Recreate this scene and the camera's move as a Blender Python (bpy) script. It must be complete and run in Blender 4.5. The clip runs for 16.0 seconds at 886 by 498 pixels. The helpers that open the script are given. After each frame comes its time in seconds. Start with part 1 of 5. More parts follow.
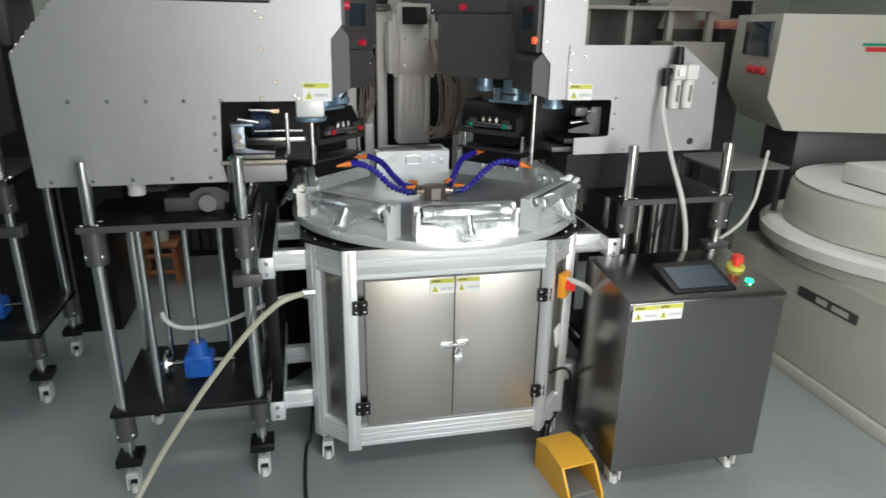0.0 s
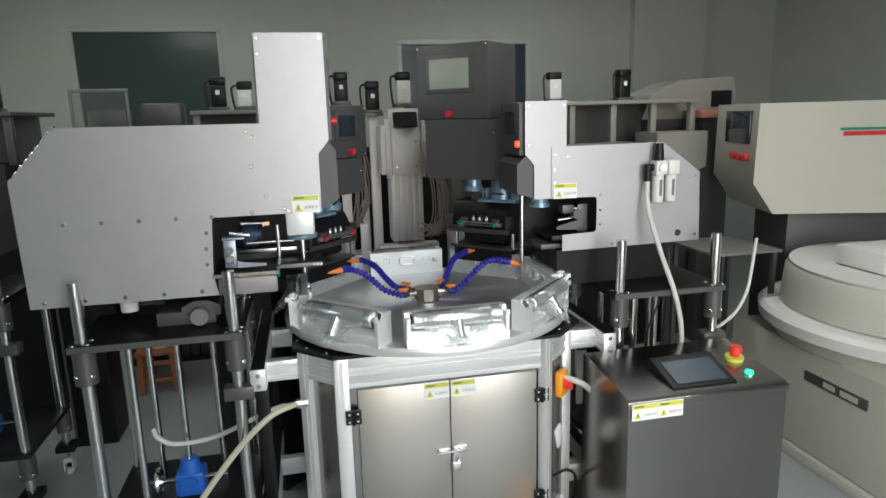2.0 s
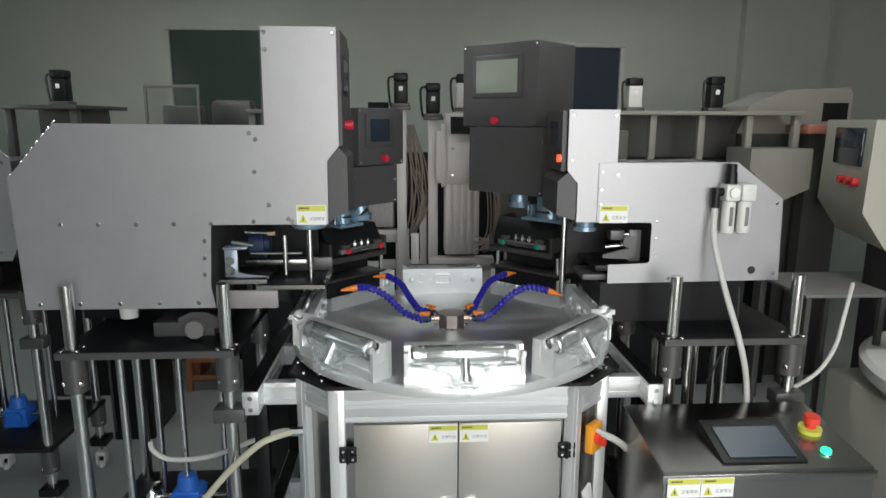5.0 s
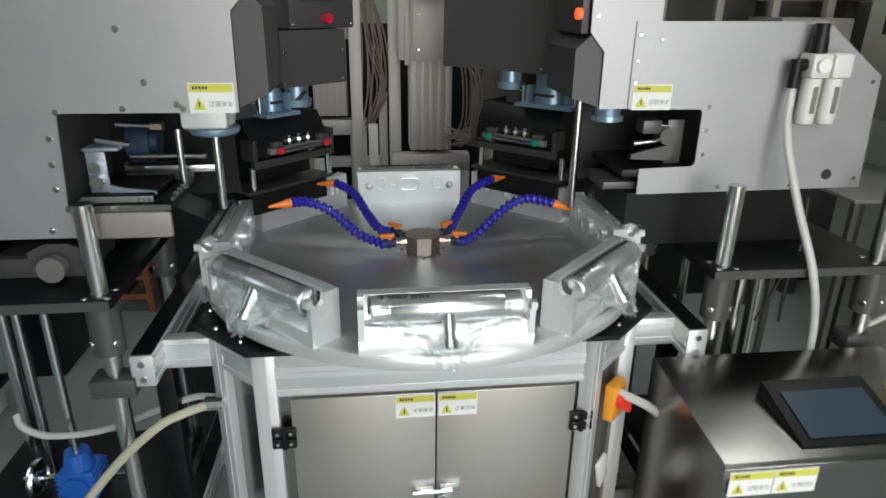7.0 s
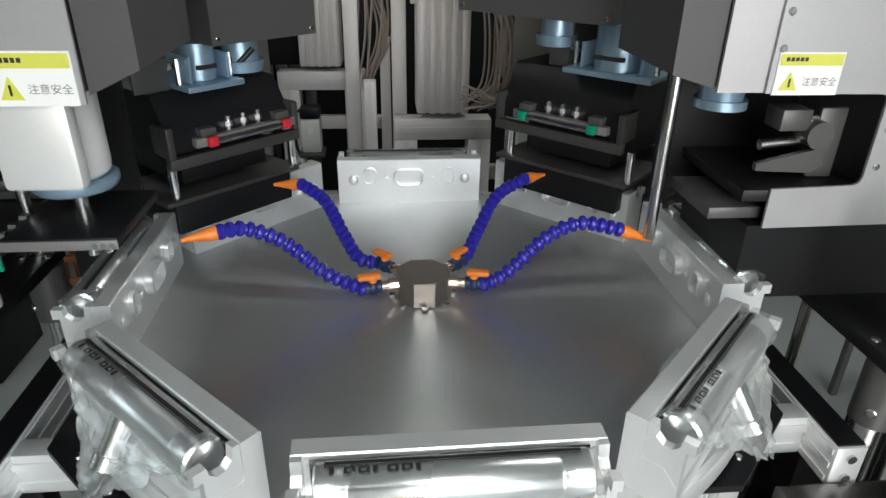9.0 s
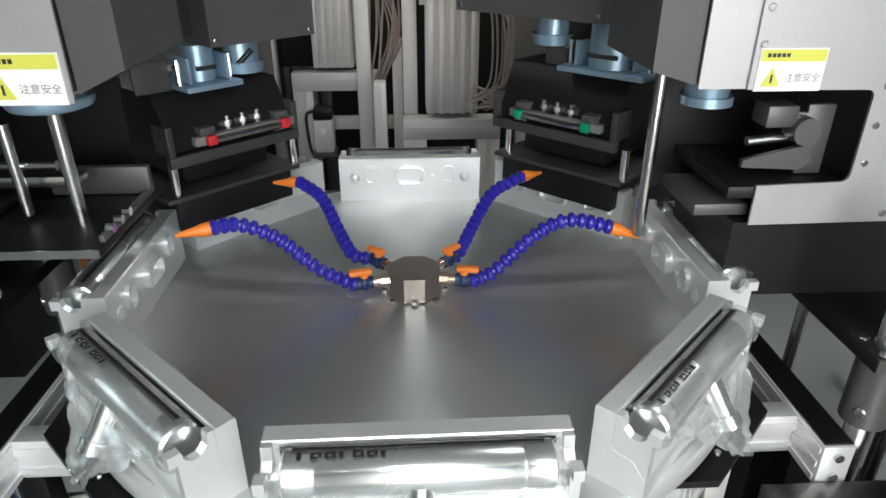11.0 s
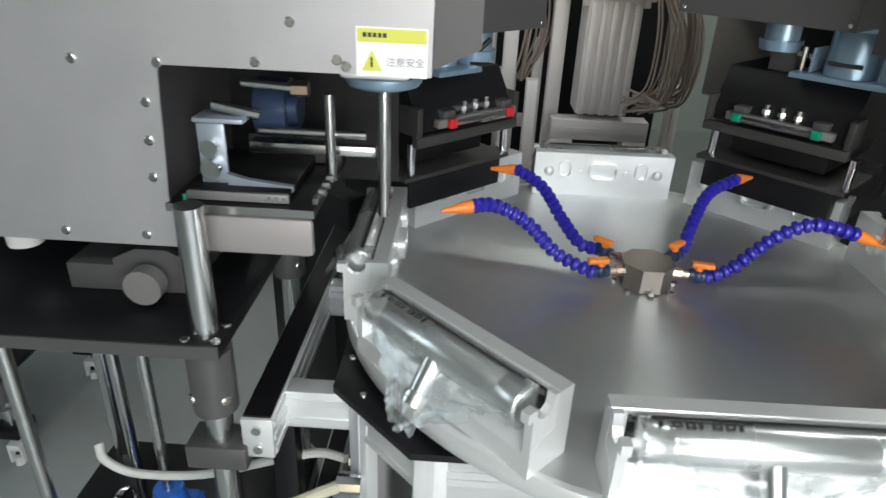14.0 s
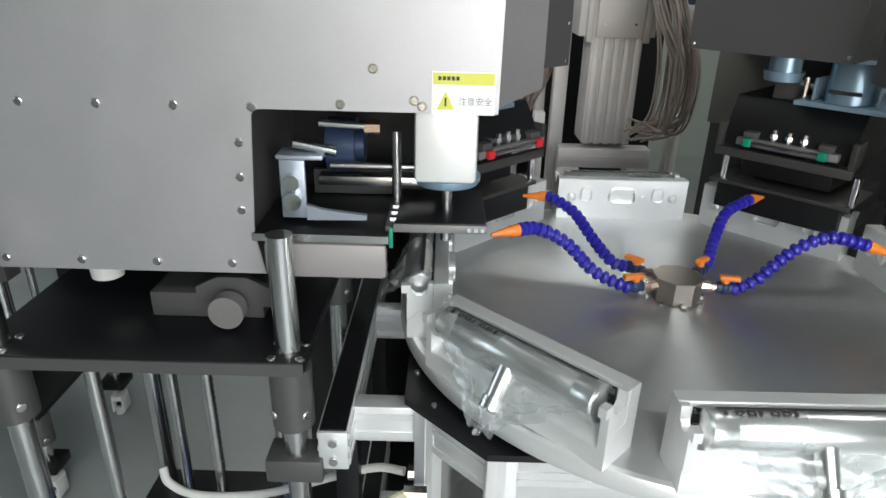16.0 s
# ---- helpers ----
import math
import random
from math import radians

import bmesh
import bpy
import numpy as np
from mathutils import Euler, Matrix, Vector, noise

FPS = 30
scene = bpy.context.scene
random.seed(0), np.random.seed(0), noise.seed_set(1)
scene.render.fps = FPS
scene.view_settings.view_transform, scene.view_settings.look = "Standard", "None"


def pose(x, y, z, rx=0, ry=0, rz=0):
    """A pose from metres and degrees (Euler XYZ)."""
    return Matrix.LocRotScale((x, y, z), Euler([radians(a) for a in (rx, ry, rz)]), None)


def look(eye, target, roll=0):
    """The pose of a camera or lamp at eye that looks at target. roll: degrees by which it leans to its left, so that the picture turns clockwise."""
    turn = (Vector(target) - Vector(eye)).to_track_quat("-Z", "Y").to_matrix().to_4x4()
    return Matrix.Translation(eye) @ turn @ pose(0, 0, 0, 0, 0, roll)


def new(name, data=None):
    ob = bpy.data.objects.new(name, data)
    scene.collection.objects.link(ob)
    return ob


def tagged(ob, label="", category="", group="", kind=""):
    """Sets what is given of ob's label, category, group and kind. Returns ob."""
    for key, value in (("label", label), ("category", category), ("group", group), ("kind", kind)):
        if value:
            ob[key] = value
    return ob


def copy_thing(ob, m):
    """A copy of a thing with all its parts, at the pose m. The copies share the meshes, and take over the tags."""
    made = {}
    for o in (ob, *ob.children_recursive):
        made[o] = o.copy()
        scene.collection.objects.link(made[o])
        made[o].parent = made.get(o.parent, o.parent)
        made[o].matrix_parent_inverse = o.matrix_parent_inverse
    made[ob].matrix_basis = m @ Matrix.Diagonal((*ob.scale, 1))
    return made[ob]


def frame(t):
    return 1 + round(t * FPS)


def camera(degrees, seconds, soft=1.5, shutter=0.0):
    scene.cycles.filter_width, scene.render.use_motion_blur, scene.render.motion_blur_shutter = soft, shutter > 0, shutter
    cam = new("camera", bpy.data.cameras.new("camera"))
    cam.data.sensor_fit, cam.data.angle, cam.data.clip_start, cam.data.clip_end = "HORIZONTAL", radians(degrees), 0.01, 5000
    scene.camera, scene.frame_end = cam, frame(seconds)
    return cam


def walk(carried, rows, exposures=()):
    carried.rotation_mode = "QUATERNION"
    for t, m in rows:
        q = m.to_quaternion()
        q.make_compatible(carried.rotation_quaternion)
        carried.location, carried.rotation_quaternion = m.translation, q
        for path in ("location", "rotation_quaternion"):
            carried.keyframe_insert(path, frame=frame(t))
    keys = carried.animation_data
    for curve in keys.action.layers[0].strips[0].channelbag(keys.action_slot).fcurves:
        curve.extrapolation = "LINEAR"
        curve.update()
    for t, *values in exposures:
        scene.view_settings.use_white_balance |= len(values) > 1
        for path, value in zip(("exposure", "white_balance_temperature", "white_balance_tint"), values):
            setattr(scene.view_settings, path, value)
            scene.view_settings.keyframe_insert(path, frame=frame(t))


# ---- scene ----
cam = camera(69.0, 16.0, shutter=0.5)
PATH = [
    (0, (0.015, 0.052, 1.71), (0.424, 1.895, 1.05), 0.92),
    (0.5, (0.026, 0.044, 1.701), (0.342, 1.905, 1.04), 1.25),
    (1, (-0.023, 0.049, 1.724), (0.356, 1.937, 1.185), 1.18),
    (1.5, (0.032, 0.016, 1.77), (0.369, 1.95, 1.387), -1.17),
    (2, (0.071, 0.053, 1.775), (0.479, 1.969, 1.368), -1.60),
    (2.5, (0.134, 0.104, 1.794), (0.444, 2.043, 1.414), -0.88),
    (3, (0.143, 0.205, 1.774), (0.524, 2.144, 1.462), 0.09),
    (5.5, (0.429, 0.34, 1.784), (0.504, 2.282, 1.314), 0.18),
    (6, (0.444, 0.47, 1.73), (0.538, 2.382, 1.152), -0.38),
    (6.5, (0.394, 0.733, 1.702), (0.583, 2.621, 1.068), 1.29),
    (7, (0.399, 0.926, 1.679), (0.618, 2.78, 0.961), 0.66),
    (7.5, (0.498, 1.171, 1.667), (0.611, 3.024, 0.925), 1.41),
    (8, (0.545, 1.341, 1.656), (0.552, 3.162, 0.83), 0.55),
    (8.5, (0.496, 1.497, 1.669), (0.596, 3.318, 0.846), 0.47),
    (9, (0.479, 1.563, 1.647), (0.646, 3.344, 0.754), 0.97),
    (11.5, (0.55, 1.537, 1.647), (0.563, 3.328, 0.757), -0.82),
    (12, (0.503, 1.538, 1.635), (0.37, 3.322, 0.741), -0.25),
    (12.5, (0.426, 1.528, 1.629), (0.233, 3.299, 0.72), 1.43),
    (13, (0.287, 1.546, 1.629), (0.225, 3.337, 0.741), 0.32),
    (13.5, (0.212, 1.535, 1.634), (0.171, 3.332, 0.757), 1.31),
    (14, (0.176, 1.49, 1.63), (0.125, 3.281, 0.742), 2.56),
    (14.5, (0.073, 1.47, 1.65), (0.088, 3.275, 0.789), 0.87),
    (15, (0.042, 1.441, 1.652), (0.086, 3.242, 0.784), 1.73),
    (15.5, (0.055, 1.421, 1.657), (0.085, 3.231, 0.806), 1.67),
    (16, (0.053, 1.392, 1.651), (0.044, 3.226, 0.853), 1.39),
]
walk(cam, [(t, look(eye, target, roll)) for t, eye, target, roll in PATH], exposures=((0.0, 0.62), (3.0, 0.66), (6.0, 0.46), (7.5, 0.52), (9.2, 0.88), (12.0, 1.02), (16.0, 1.08)))

# ---- world and light ----
world = bpy.data.worlds.new("world")
scene.world = world
world.use_nodes = True
wn, wl = world.node_tree.nodes, world.node_tree.links
sky = wn.new("ShaderNodeTexSky")
sky.sky_type, sky.sun_disc = "NISHITA", False
sky.sun_elevation, sky.sun_rotation = radians(35), radians(200)
wn["Background"].inputs["Strength"].default_value = 0.12
wl.new(sky.outputs["Color"], wn["Background"].inputs["Color"])


def area_lamp(name, x, y, z, rx, rz, w, h, power, colour):
    lamp = bpy.data.lights.new(name, "AREA")
    lamp.shape, lamp.size, lamp.size_y, lamp.energy, lamp.color = "RECTANGLE", w, h, power, colour
    ob = new(name, lamp)
    ob.matrix_world = pose(x, y, z, rx, 0, rz)
    return ob


# added, unseen sources: daylight from an open south gate and side window; ceiling tube lamps
area_lamp("unseen_gate_light", 1.4, -1.18, 1.75, 90, 0, 2.5, 2.4, 60, (0.965, 0.99, 1.0))
area_lamp("added_side_fill", -4.34, 3.2, 2.2, 90, -90, 3.0, 1.3, 12, (0.90, 1.0, 0.95))
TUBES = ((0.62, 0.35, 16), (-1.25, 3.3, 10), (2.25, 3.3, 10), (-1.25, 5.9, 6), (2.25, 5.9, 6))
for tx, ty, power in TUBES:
    area_lamp("added_tube_lamp", tx, ty, 3.155, 0, 0, 1.2, 0.16, power, (0.98, 1.0, 0.96))

# ---- materials ----


def material(name, colour, rough=0.5, metal=0.0, grain=0.06, scale=30.0, stain=0.08, bump=0.0, stretch=(1, 1, 1), coat=0.0, spec=0.5):
    """A surface with fine grain, broad stains and a little relief."""
    m = bpy.data.materials.new(name)
    m.use_nodes = True
    n, l = m.node_tree.nodes, m.node_tree.links
    b = n["Principled BSDF"]
    b.inputs["Metallic"].default_value = metal
    b.inputs["Coat Weight"].default_value = coat
    b.inputs["Specular IOR Level"].default_value = spec
    tc, mp = n.new("ShaderNodeTexCoord"), n.new("ShaderNodeMapping")
    mp.inputs["Scale"].default_value = stretch
    l.new(tc.outputs["Object"], mp.inputs["Vector"])
    fine, broad = n.new("ShaderNodeTexNoise"), n.new("ShaderNodeTexNoise")
    fine.inputs["Scale"].default_value, fine.inputs["Detail"].default_value = scale, 5
    broad.inputs["Scale"].default_value, broad.inputs["Detail"].default_value = scale * 0.07 + 1.0, 4
    l.new(mp.outputs["Vector"], fine.inputs["Vector"])
    l.new(tc.outputs["Object"], broad.inputs["Vector"])
    add = n.new("ShaderNodeMath")
    add.operation = "MULTIPLY_ADD"
    add.inputs[1].default_value = grain
    l.new(fine.outputs["Fac"], add.inputs[0])
    add2 = n.new("ShaderNodeMath")
    add2.operation = "MULTIPLY_ADD"
    add2.inputs[1].default_value = stain
    l.new(broad.outputs["Fac"], add2.inputs[0])
    l.new(add2.outputs[0], add.inputs[2])
    add2.inputs[2].default_value = 1.0 - (grain + stain) / 2
    mix = n.new("ShaderNodeMix")
    mix.data_type, mix.blend_type = "RGBA", "MULTIPLY"
    mix.inputs["Factor"].default_value = 1.0
    mix.inputs["A"].default_value = (*colour, 1)
    l.new(add.outputs[0], mix.inputs["B"])
    l.new(mix.outputs["Result"], b.inputs["Base Color"])
    r = n.new("ShaderNodeMath")
    r.operation = "MULTIPLY_ADD"
    r.inputs[1].default_value, r.inputs[2].default_value = 0.25 * rough, 0.875 * rough
    l.new(broad.outputs["Fac"], r.inputs[0])
    l.new(r.outputs[0], b.inputs["Roughness"])
    if bump:
        bp = n.new("ShaderNodeBump")
        bp.inputs["Strength"].default_value, bp.inputs["Distance"].default_value = bump, 0.002
        l.new(fine.outputs["Fac"], bp.inputs["Height"])
        l.new(bp.outputs["Normal"], b.inputs["Normal"])
    return m


def glow(name, colour, strength):
    m = material(name, colour, 0.3)
    b = m.node_tree.nodes["Principled BSDF"]
    b.inputs["Emission Color"].default_value = (*colour, 1)
    b.inputs["Emission Strength"].default_value = strength
    return m


def glass(name, colour, rough, alpha):
    """A thin clear skin: mostly see-through, with gloss."""
    m = bpy.data.materials.new(name)
    m.use_nodes = True
    n, l = m.node_tree.nodes, m.node_tree.links
    b = n["Principled BSDF"]
    b.inputs["Base Color"].default_value = (*colour, 1)
    b.inputs["Roughness"].default_value = rough
    b.inputs["Specular IOR Level"].default_value = 0.9
    tr, mx = n.new("ShaderNodeBsdfTransparent"), n.new("ShaderNodeMixShader")
    mx.inputs["Fac"].default_value = alpha
    l.new(tr.outputs[0], mx.inputs[1])
    l.new(b.outputs[0], mx.inputs[2])
    l.new(mx.outputs[0], n["Material Output"].inputs["Surface"])
    return m


def film(name, base):
    """Clear crinkled wrapping: see-through, with sharp gloss towards grazing."""
    m = bpy.data.materials.new(name)
    m.use_nodes = True
    n, l = m.node_tree.nodes, m.node_tree.links
    n.remove(n["Principled BSDF"])
    tr, gl, mx, lw = n.new("ShaderNodeBsdfTransparent"), n.new("ShaderNodeBsdfPrincipled"), n.new("ShaderNodeMixShader"), n.new("ShaderNodeLayerWeight")
    gl.inputs["Roughness"].default_value = 0.16
    gl.inputs["Base Color"].default_value = (0.78, 0.80, 0.80, 1)
    gl.inputs["Metallic"].default_value = 0.5
    tr.inputs["Color"].default_value = (0.93, 0.94, 0.94, 1)
    sc = n.new("ShaderNodeMath")
    sc.operation = "MULTIPLY_ADD"
    sc.inputs[1].default_value, sc.inputs[2].default_value = 0.5, base
    lw.inputs["Blend"].default_value = 0.4
    l.new(lw.outputs["Facing"], sc.inputs[0])
    l.new(sc.outputs[0], mx.inputs["Fac"])
    l.new(tr.outputs[0], mx.inputs[1])
    l.new(gl.outputs[0], mx.inputs[2])
    l.new(mx.outputs[0], n["Material Output"].inputs["Surface"])
    return m


# head panel's copy of the grey coat, lightened for the light it reflects
LITGREY = material("lit_grey_coat", (0.45, 0.442, 0.45), 0.44, 0.45, 0.08, 220, 0.1, 0.06)
GREY = material("grey_powder_coat", (0.43, 0.424, 0.434), 0.45, 0.6, 0.08, 220, 0.13, 0.06)
DARK = material("charcoal_powder_coat", (0.066, 0.063, 0.065), 0.46, 0.0, 0.08, 200, 0.08, 0.08)
ZINC = material("zinc_plate", (0.33, 0.37, 0.43), 0.34, 0.5, 0.08, 90, 0.1)
BLACK = material("black_anodised", (0.007, 0.007, 0.008), 0.42, 0.0, 0.15, 90, 0.2, 0.04, spec=0.3)
ALU = material("milled_aluminium", (0.78, 0.79, 0.79), 0.30, 1.0, 0.05, 120, 0.06, 0.03, (1, 14, 1))
CAST = material("satin_aluminium_block", (0.82, 0.83, 0.825), 0.32, 0.58, 0.05, 160, 0.07, 0.04)
PROFILE = material("aluminium_profile", (0.76, 0.77, 0.77), 0.34, 0.55, 0.05, 80, 0.06, 0.02)
STEEL = material("brushed_stainless", (0.31, 0.304, 0.295), 0.23, 1.0, 0.10, 60, 0.10, 0.05, (1, 1, 30))
DOOR = material("champagne_steel_door", (0.45, 0.435, 0.405), 0.34, 0.75, 0.06, 90, 0.06, 0.03, (20, 1, 1))
DISC = material("turned_steel_disc", (0.66, 0.67, 0.67), 0.42, 0.86, 0.08, 40, 0.18, 0.03)
# concentric turning marks stretch the disc's highlights
dn, dl = DISC.node_tree.nodes, DISC.node_tree.links
turn = dn.new("ShaderNodeTangent")
turn.direction_type, turn.axis = "RADIAL", "Z"
dl.new(turn.outputs["Tangent"], dn["Principled BSDF"].inputs["Tangent"])
dn["Principled BSDF"].inputs["Anisotropic"].default_value = 0.92
dn["Principled BSDF"].inputs["Anisotropic Rotation"].default_value = 0.25
CHROME = material("chrome", (0.83, 0.84, 0.85), 0.17, 1.0, 0.03, 30, 0.03)
SATIN = material("satin_chrome", (0.86, 0.87, 0.87), 0.27, 1.0, 0.03, 30, 0.03)
ROD = material("hard_chrome_rod", (0.62, 0.62, 0.61), 0.22, 1.0, 0.05, 30, 0.08, 0.0, (1, 1, 10))
COLUMN = material("taupe_grey_extrusion", (0.62, 0.585, 0.57), 0.45, 0.1, 0.06, 60, 0.08)
TAUPE = material("taupe_coated_steel", (0.27, 0.25, 0.245), 0.45, 0.1, 0.06, 120, 0.06)
BLUEHOSE = material("blue_segment_plastic", (0.026, 0.020, 0.33), 0.28, 0.0, 0.06, 60, 0.1)
ORANGE = material("orange_plastic", (0.85, 0.23, 0.03), 0.4, 0.0, 0.06, 60, 0.08)
BRONZE = material("nickel_block", (0.42, 0.37, 0.33), 0.30, 0.9, 0.08, 80, 0.12)
COPPER = material("copper_nickel_fitting", (0.82, 0.62, 0.50), 0.25, 1.0, 0.05, 40, 0.05)
YELLOW = material("yellow_sticker", (0.60, 0.60, 0.09), 0.5, 0.0, 0.04, 40, 0.05)
PAPER = material("white_sticker", (0.80, 0.80, 0.78), 0.5, 0.0, 0.04, 40, 0.05)
INK = material("black_ink", (0.02, 0.02, 0.02), 0.5)
PALEBLUE = material("pale_blue_cast_metal", (0.30, 0.43, 0.55), 0.33, 0.6, 0.08, 60, 0.1)
BLUE = material("blue_gearbox_paint", (0.02, 0.13, 0.52), 0.4, 0.0, 0.1, 40, 0.15)
REDP = material("red_plastic", (0.55, 0.02, 0.03), 0.4)
GREENP = material("green_plastic", (0.0, 0.22, 0.13), 0.4)
HOSE = material("pale_pvc_hose", (0.55, 0.55, 0.52), 0.4, 0.0, 0.06, 60, 0.1)
CREAMHOSE = material("cream_pvc_hose", (0.50, 0.48, 0.36), 0.4, 0.0, 0.06, 60, 0.1)
CABLE = material("black_cable", (0.015, 0.015, 0.016), 0.5)
WIRE = material("brown_wires", (0.33, 0.27, 0.24), 0.55, 0.0, 0.2, 60, 0.3)
WHITEP = material("white_plastic", (0.66, 0.66, 0.63), 0.45, 0.0, 0.05, 50, 0.08)
CREAM = material("cream_machine_paint", (0.48, 0.47, 0.41), 0.5, 0.0, 0.06, 40, 0.12)
FLOOR = material("painted_concrete", (0.29, 0.31, 0.305), 0.34, 0.0, 0.10, 14, 0.30, 0.05)
WALL = material("grey_green_plaster", (0.43, 0.465, 0.43), 0.8, 0.0, 0.06, 40, 0.12, 0.1)
CEIL = material("white_plaster_ceiling", (0.42, 0.43, 0.42), 0.85, 0.0, 0.05, 30, 0.1)
WINGLASS = material("dim_window_glass", (0.05, 0.075, 0.065), 0.16, 0.0, 0.1, 4, 0.4)
WINBLUE = material("dim_blue_window_glass", (0.045, 0.06, 0.085), 0.16, 0.0, 0.1, 4, 0.4)
WOOD = material("orange_brown_wood", (0.34, 0.13, 0.05), 0.5, 0.0, 0.25, 30, 0.2, 0.1, (1, 1, 8))
SCREENOFF = material("dark_screen", (0.02, 0.03, 0.045), 0.12)
# weak emission stands in for light mirrored by the glossy dark screen
SCREENSHEEN = glow("screen_sheen", (0.16, 0.18, 0.15), 0.3)
REDLAMP = glow("red_button_lamp", (0.42, 0.015, 0.035), 0.15)
ORANGELAMP = glow("orange_button_lamp", (0.9, 0.10, 0.03), 0.8)
GREENLAMP = glow("green_button_lamp", (0.02, 0.7, 0.3), 1.3)
FILM = film("clear_plastic_film", 0.06)
CRINKLE = film("crumpled_clear_film", 0.17)
CLEAR = glass("clear_bowl_plastic", (0.2, 0.22, 0.2), 0.15, 0.2)

# ---- mesh helpers ----


def box(bm, x0, x1, y0, y1, z0, z1, bevel=0.0, m=None):
    g = bmesh.ops.create_cube(bm, size=1.0)
    vs = g["verts"]
    bmesh.ops.transform(bm, verts=vs, matrix=Matrix.Translation(((x0 + x1) / 2, (y0 + y1) / 2, (z0 + z1) / 2)) @ Matrix.Diagonal((x1 - x0, y1 - y0, z1 - z0, 1)))
    if bevel:
        es = {e for v in vs for e in v.link_edges}
        r = bmesh.ops.bevel(bm, geom=list(es), offset=bevel, segments=2, affect="EDGES", profile=0.5)
        vs = list({v for f in r["faces"] for v in f.verts} | {v for v in vs if v.is_valid})
    if m is not None:
        bmesh.ops.transform(bm, verts=vs, matrix=m)
    return bm


def rod(bm, a, b, r, r2=None, seg=16):
    a, b = Vector(a), Vector(b)
    d = b - a
    m = Matrix.Translation((a + b) / 2) @ d.to_track_quat("Z", "Y").to_matrix().to_4x4()
    bmesh.ops.create_cone(bm, cap_ends=True, segments=seg, radius1=r, radius2=r if r2 is None else r2, depth=d.length, matrix=m)
    return bm


def ball(bm, c, r, seg=12):
    bmesh.ops.create_uvsphere(bm, u_segments=seg, v_segments=max(6, seg // 2), radius=r, matrix=Matrix.Translation(c))
    return bm


def prism(bm, pts, axis, a, b):
    """Extrudes a polygon: pts lie across axis 'x', 'y' or 'z'; from a to b."""
    def at(p, d):
        return {"x": (d, p[0], p[1]), "y": (p[0], d, p[1]), "z": (p[0], p[1], d)}[axis]
    va = [bm.verts.new(at(p, a)) for p in pts]
    vb = [bm.verts.new(at(p, b)) for p in pts]
    bm.faces.new(va)
    bm.faces.new(vb)
    for i in range(len(pts)):
        j = (i + 1) % len(pts)
        bm.faces.new((va[i], va[j], vb[j], vb[i]))
    bmesh.ops.recalc_face_normals(bm, faces=bm.faces)
    return bm


def lathe(bm, prof, seg=48, m=None):
    """Turns a profile of (radius, z) round z; closed at both ends where the radius is over 0."""
    rings = []
    vs = []
    for r, z in prof:
        ring = [bm.verts.new((r * math.cos(2 * math.pi * i / seg), r * math.sin(2 * math.pi * i / seg), z)) for i in range(seg)]
        rings.append(ring)
        vs += ring
    for p, q in zip(rings, rings[1:]):
        for i in range(seg):
            j = (i + 1) % seg
            bm.faces.new((p[i], p[j], q[j], q[i]))
    bm.faces.new(rings[0])
    bm.faces.new(rings[-1])
    if m is not None:
        bmesh.ops.transform(bm, verts=vs, matrix=m)
    bmesh.ops.recalc_face_normals(bm, faces=bm.faces)
    return bm


def spline(pts, n=40):
    """Points on a smooth curve through pts."""
    P = [Vector(p) for p in pts]
    P = [P[0] * 2 - P[1]] + P + [P[-1] * 2 - P[-2]]
    out = []
    for k in range(n + 1):
        u = k / n * (len(P) - 3)
        i = min(int(u), len(P) - 4)
        f = u - i
        p0, p1, p2, p3 = P[i:i + 4]
        out.append(0.5 * ((2 * p1) + (p2 - p0) * f + (2 * p0 - 5 * p1 + 4 * p2 - p3) * f * f + (3 * p1 - p0 - 3 * p2 + p3) * f ** 3))
    return out


def tube(bm, pts, r, seg=10, n=40, ribs=0.0):
    path = spline(pts, n)
    prev = None
    first = last = None
    for i, p in enumerate(path):
        d = (path[min(i + 1, n)] - path[max(i - 1, 0)]).normalized()
        s = d.orthogonal().normalized() if prev is None else (prev - d * prev.dot(d)).normalized()
        prev = s
        t = d.cross(s)
        rr = r * (1 + (ribs if i % 2 else -ribs))
        ring = [bm.verts.new(p + (s * math.cos(2 * math.pi * k / seg) + t * math.sin(2 * math.pi * k / seg)) * rr) for k in range(seg)]
        if last:
            for k in range(seg):
                bm.faces.new((last[k], last[(k + 1) % seg], ring[(k + 1) % seg], ring[k]))
        else:
            first = ring
        last = ring
    bm.faces.new(first[::-1])
    bm.faces.new(last)
    return bm


def B():
    return bmesh.new()


def mesh_of(name, bm, mat, smooth=35):
    me = bpy.data.meshes.new(name)
    bm.normal_update()
    lim = radians(smooth)
    for f in bm.faces:
        f.smooth = True
    for e in bm.edges:
        e.smooth = len(e.link_faces) == 2 and e.calc_face_angle(0) < lim
    bm.to_mesh(me)
    bm.free()
    me.materials.append(mat)
    return me


def part(name, bm, mat, parent, label="", m=None):
    ob = new(name, mesh_of(name, bm, mat))
    if parent is not None:
        ob.parent = parent
    if m is not None:
        ob.matrix_basis = m
    if label:
        ob["label"] = label
    return ob


def again(ob, parent, m):
    """The same piece once more, on the same mesh, elsewhere."""
    o = new(ob.name.split(".")[0], ob.data)
    o.parent = parent
    o.matrix_basis = m
    if "label" in ob:
        o["label"] = ob["label"]
    return o


def thing(name, label, category, group="", m=None, kind=""):
    ob = new(name)
    ob.empty_display_size = 0.1
    if m is not None:
        ob.matrix_basis = m
    return tagged(ob, label, category, group, kind)


def structure(name, bm, mat, label=""):
    return tagged(part(name, bm, mat, None), label, "", "", "structure")


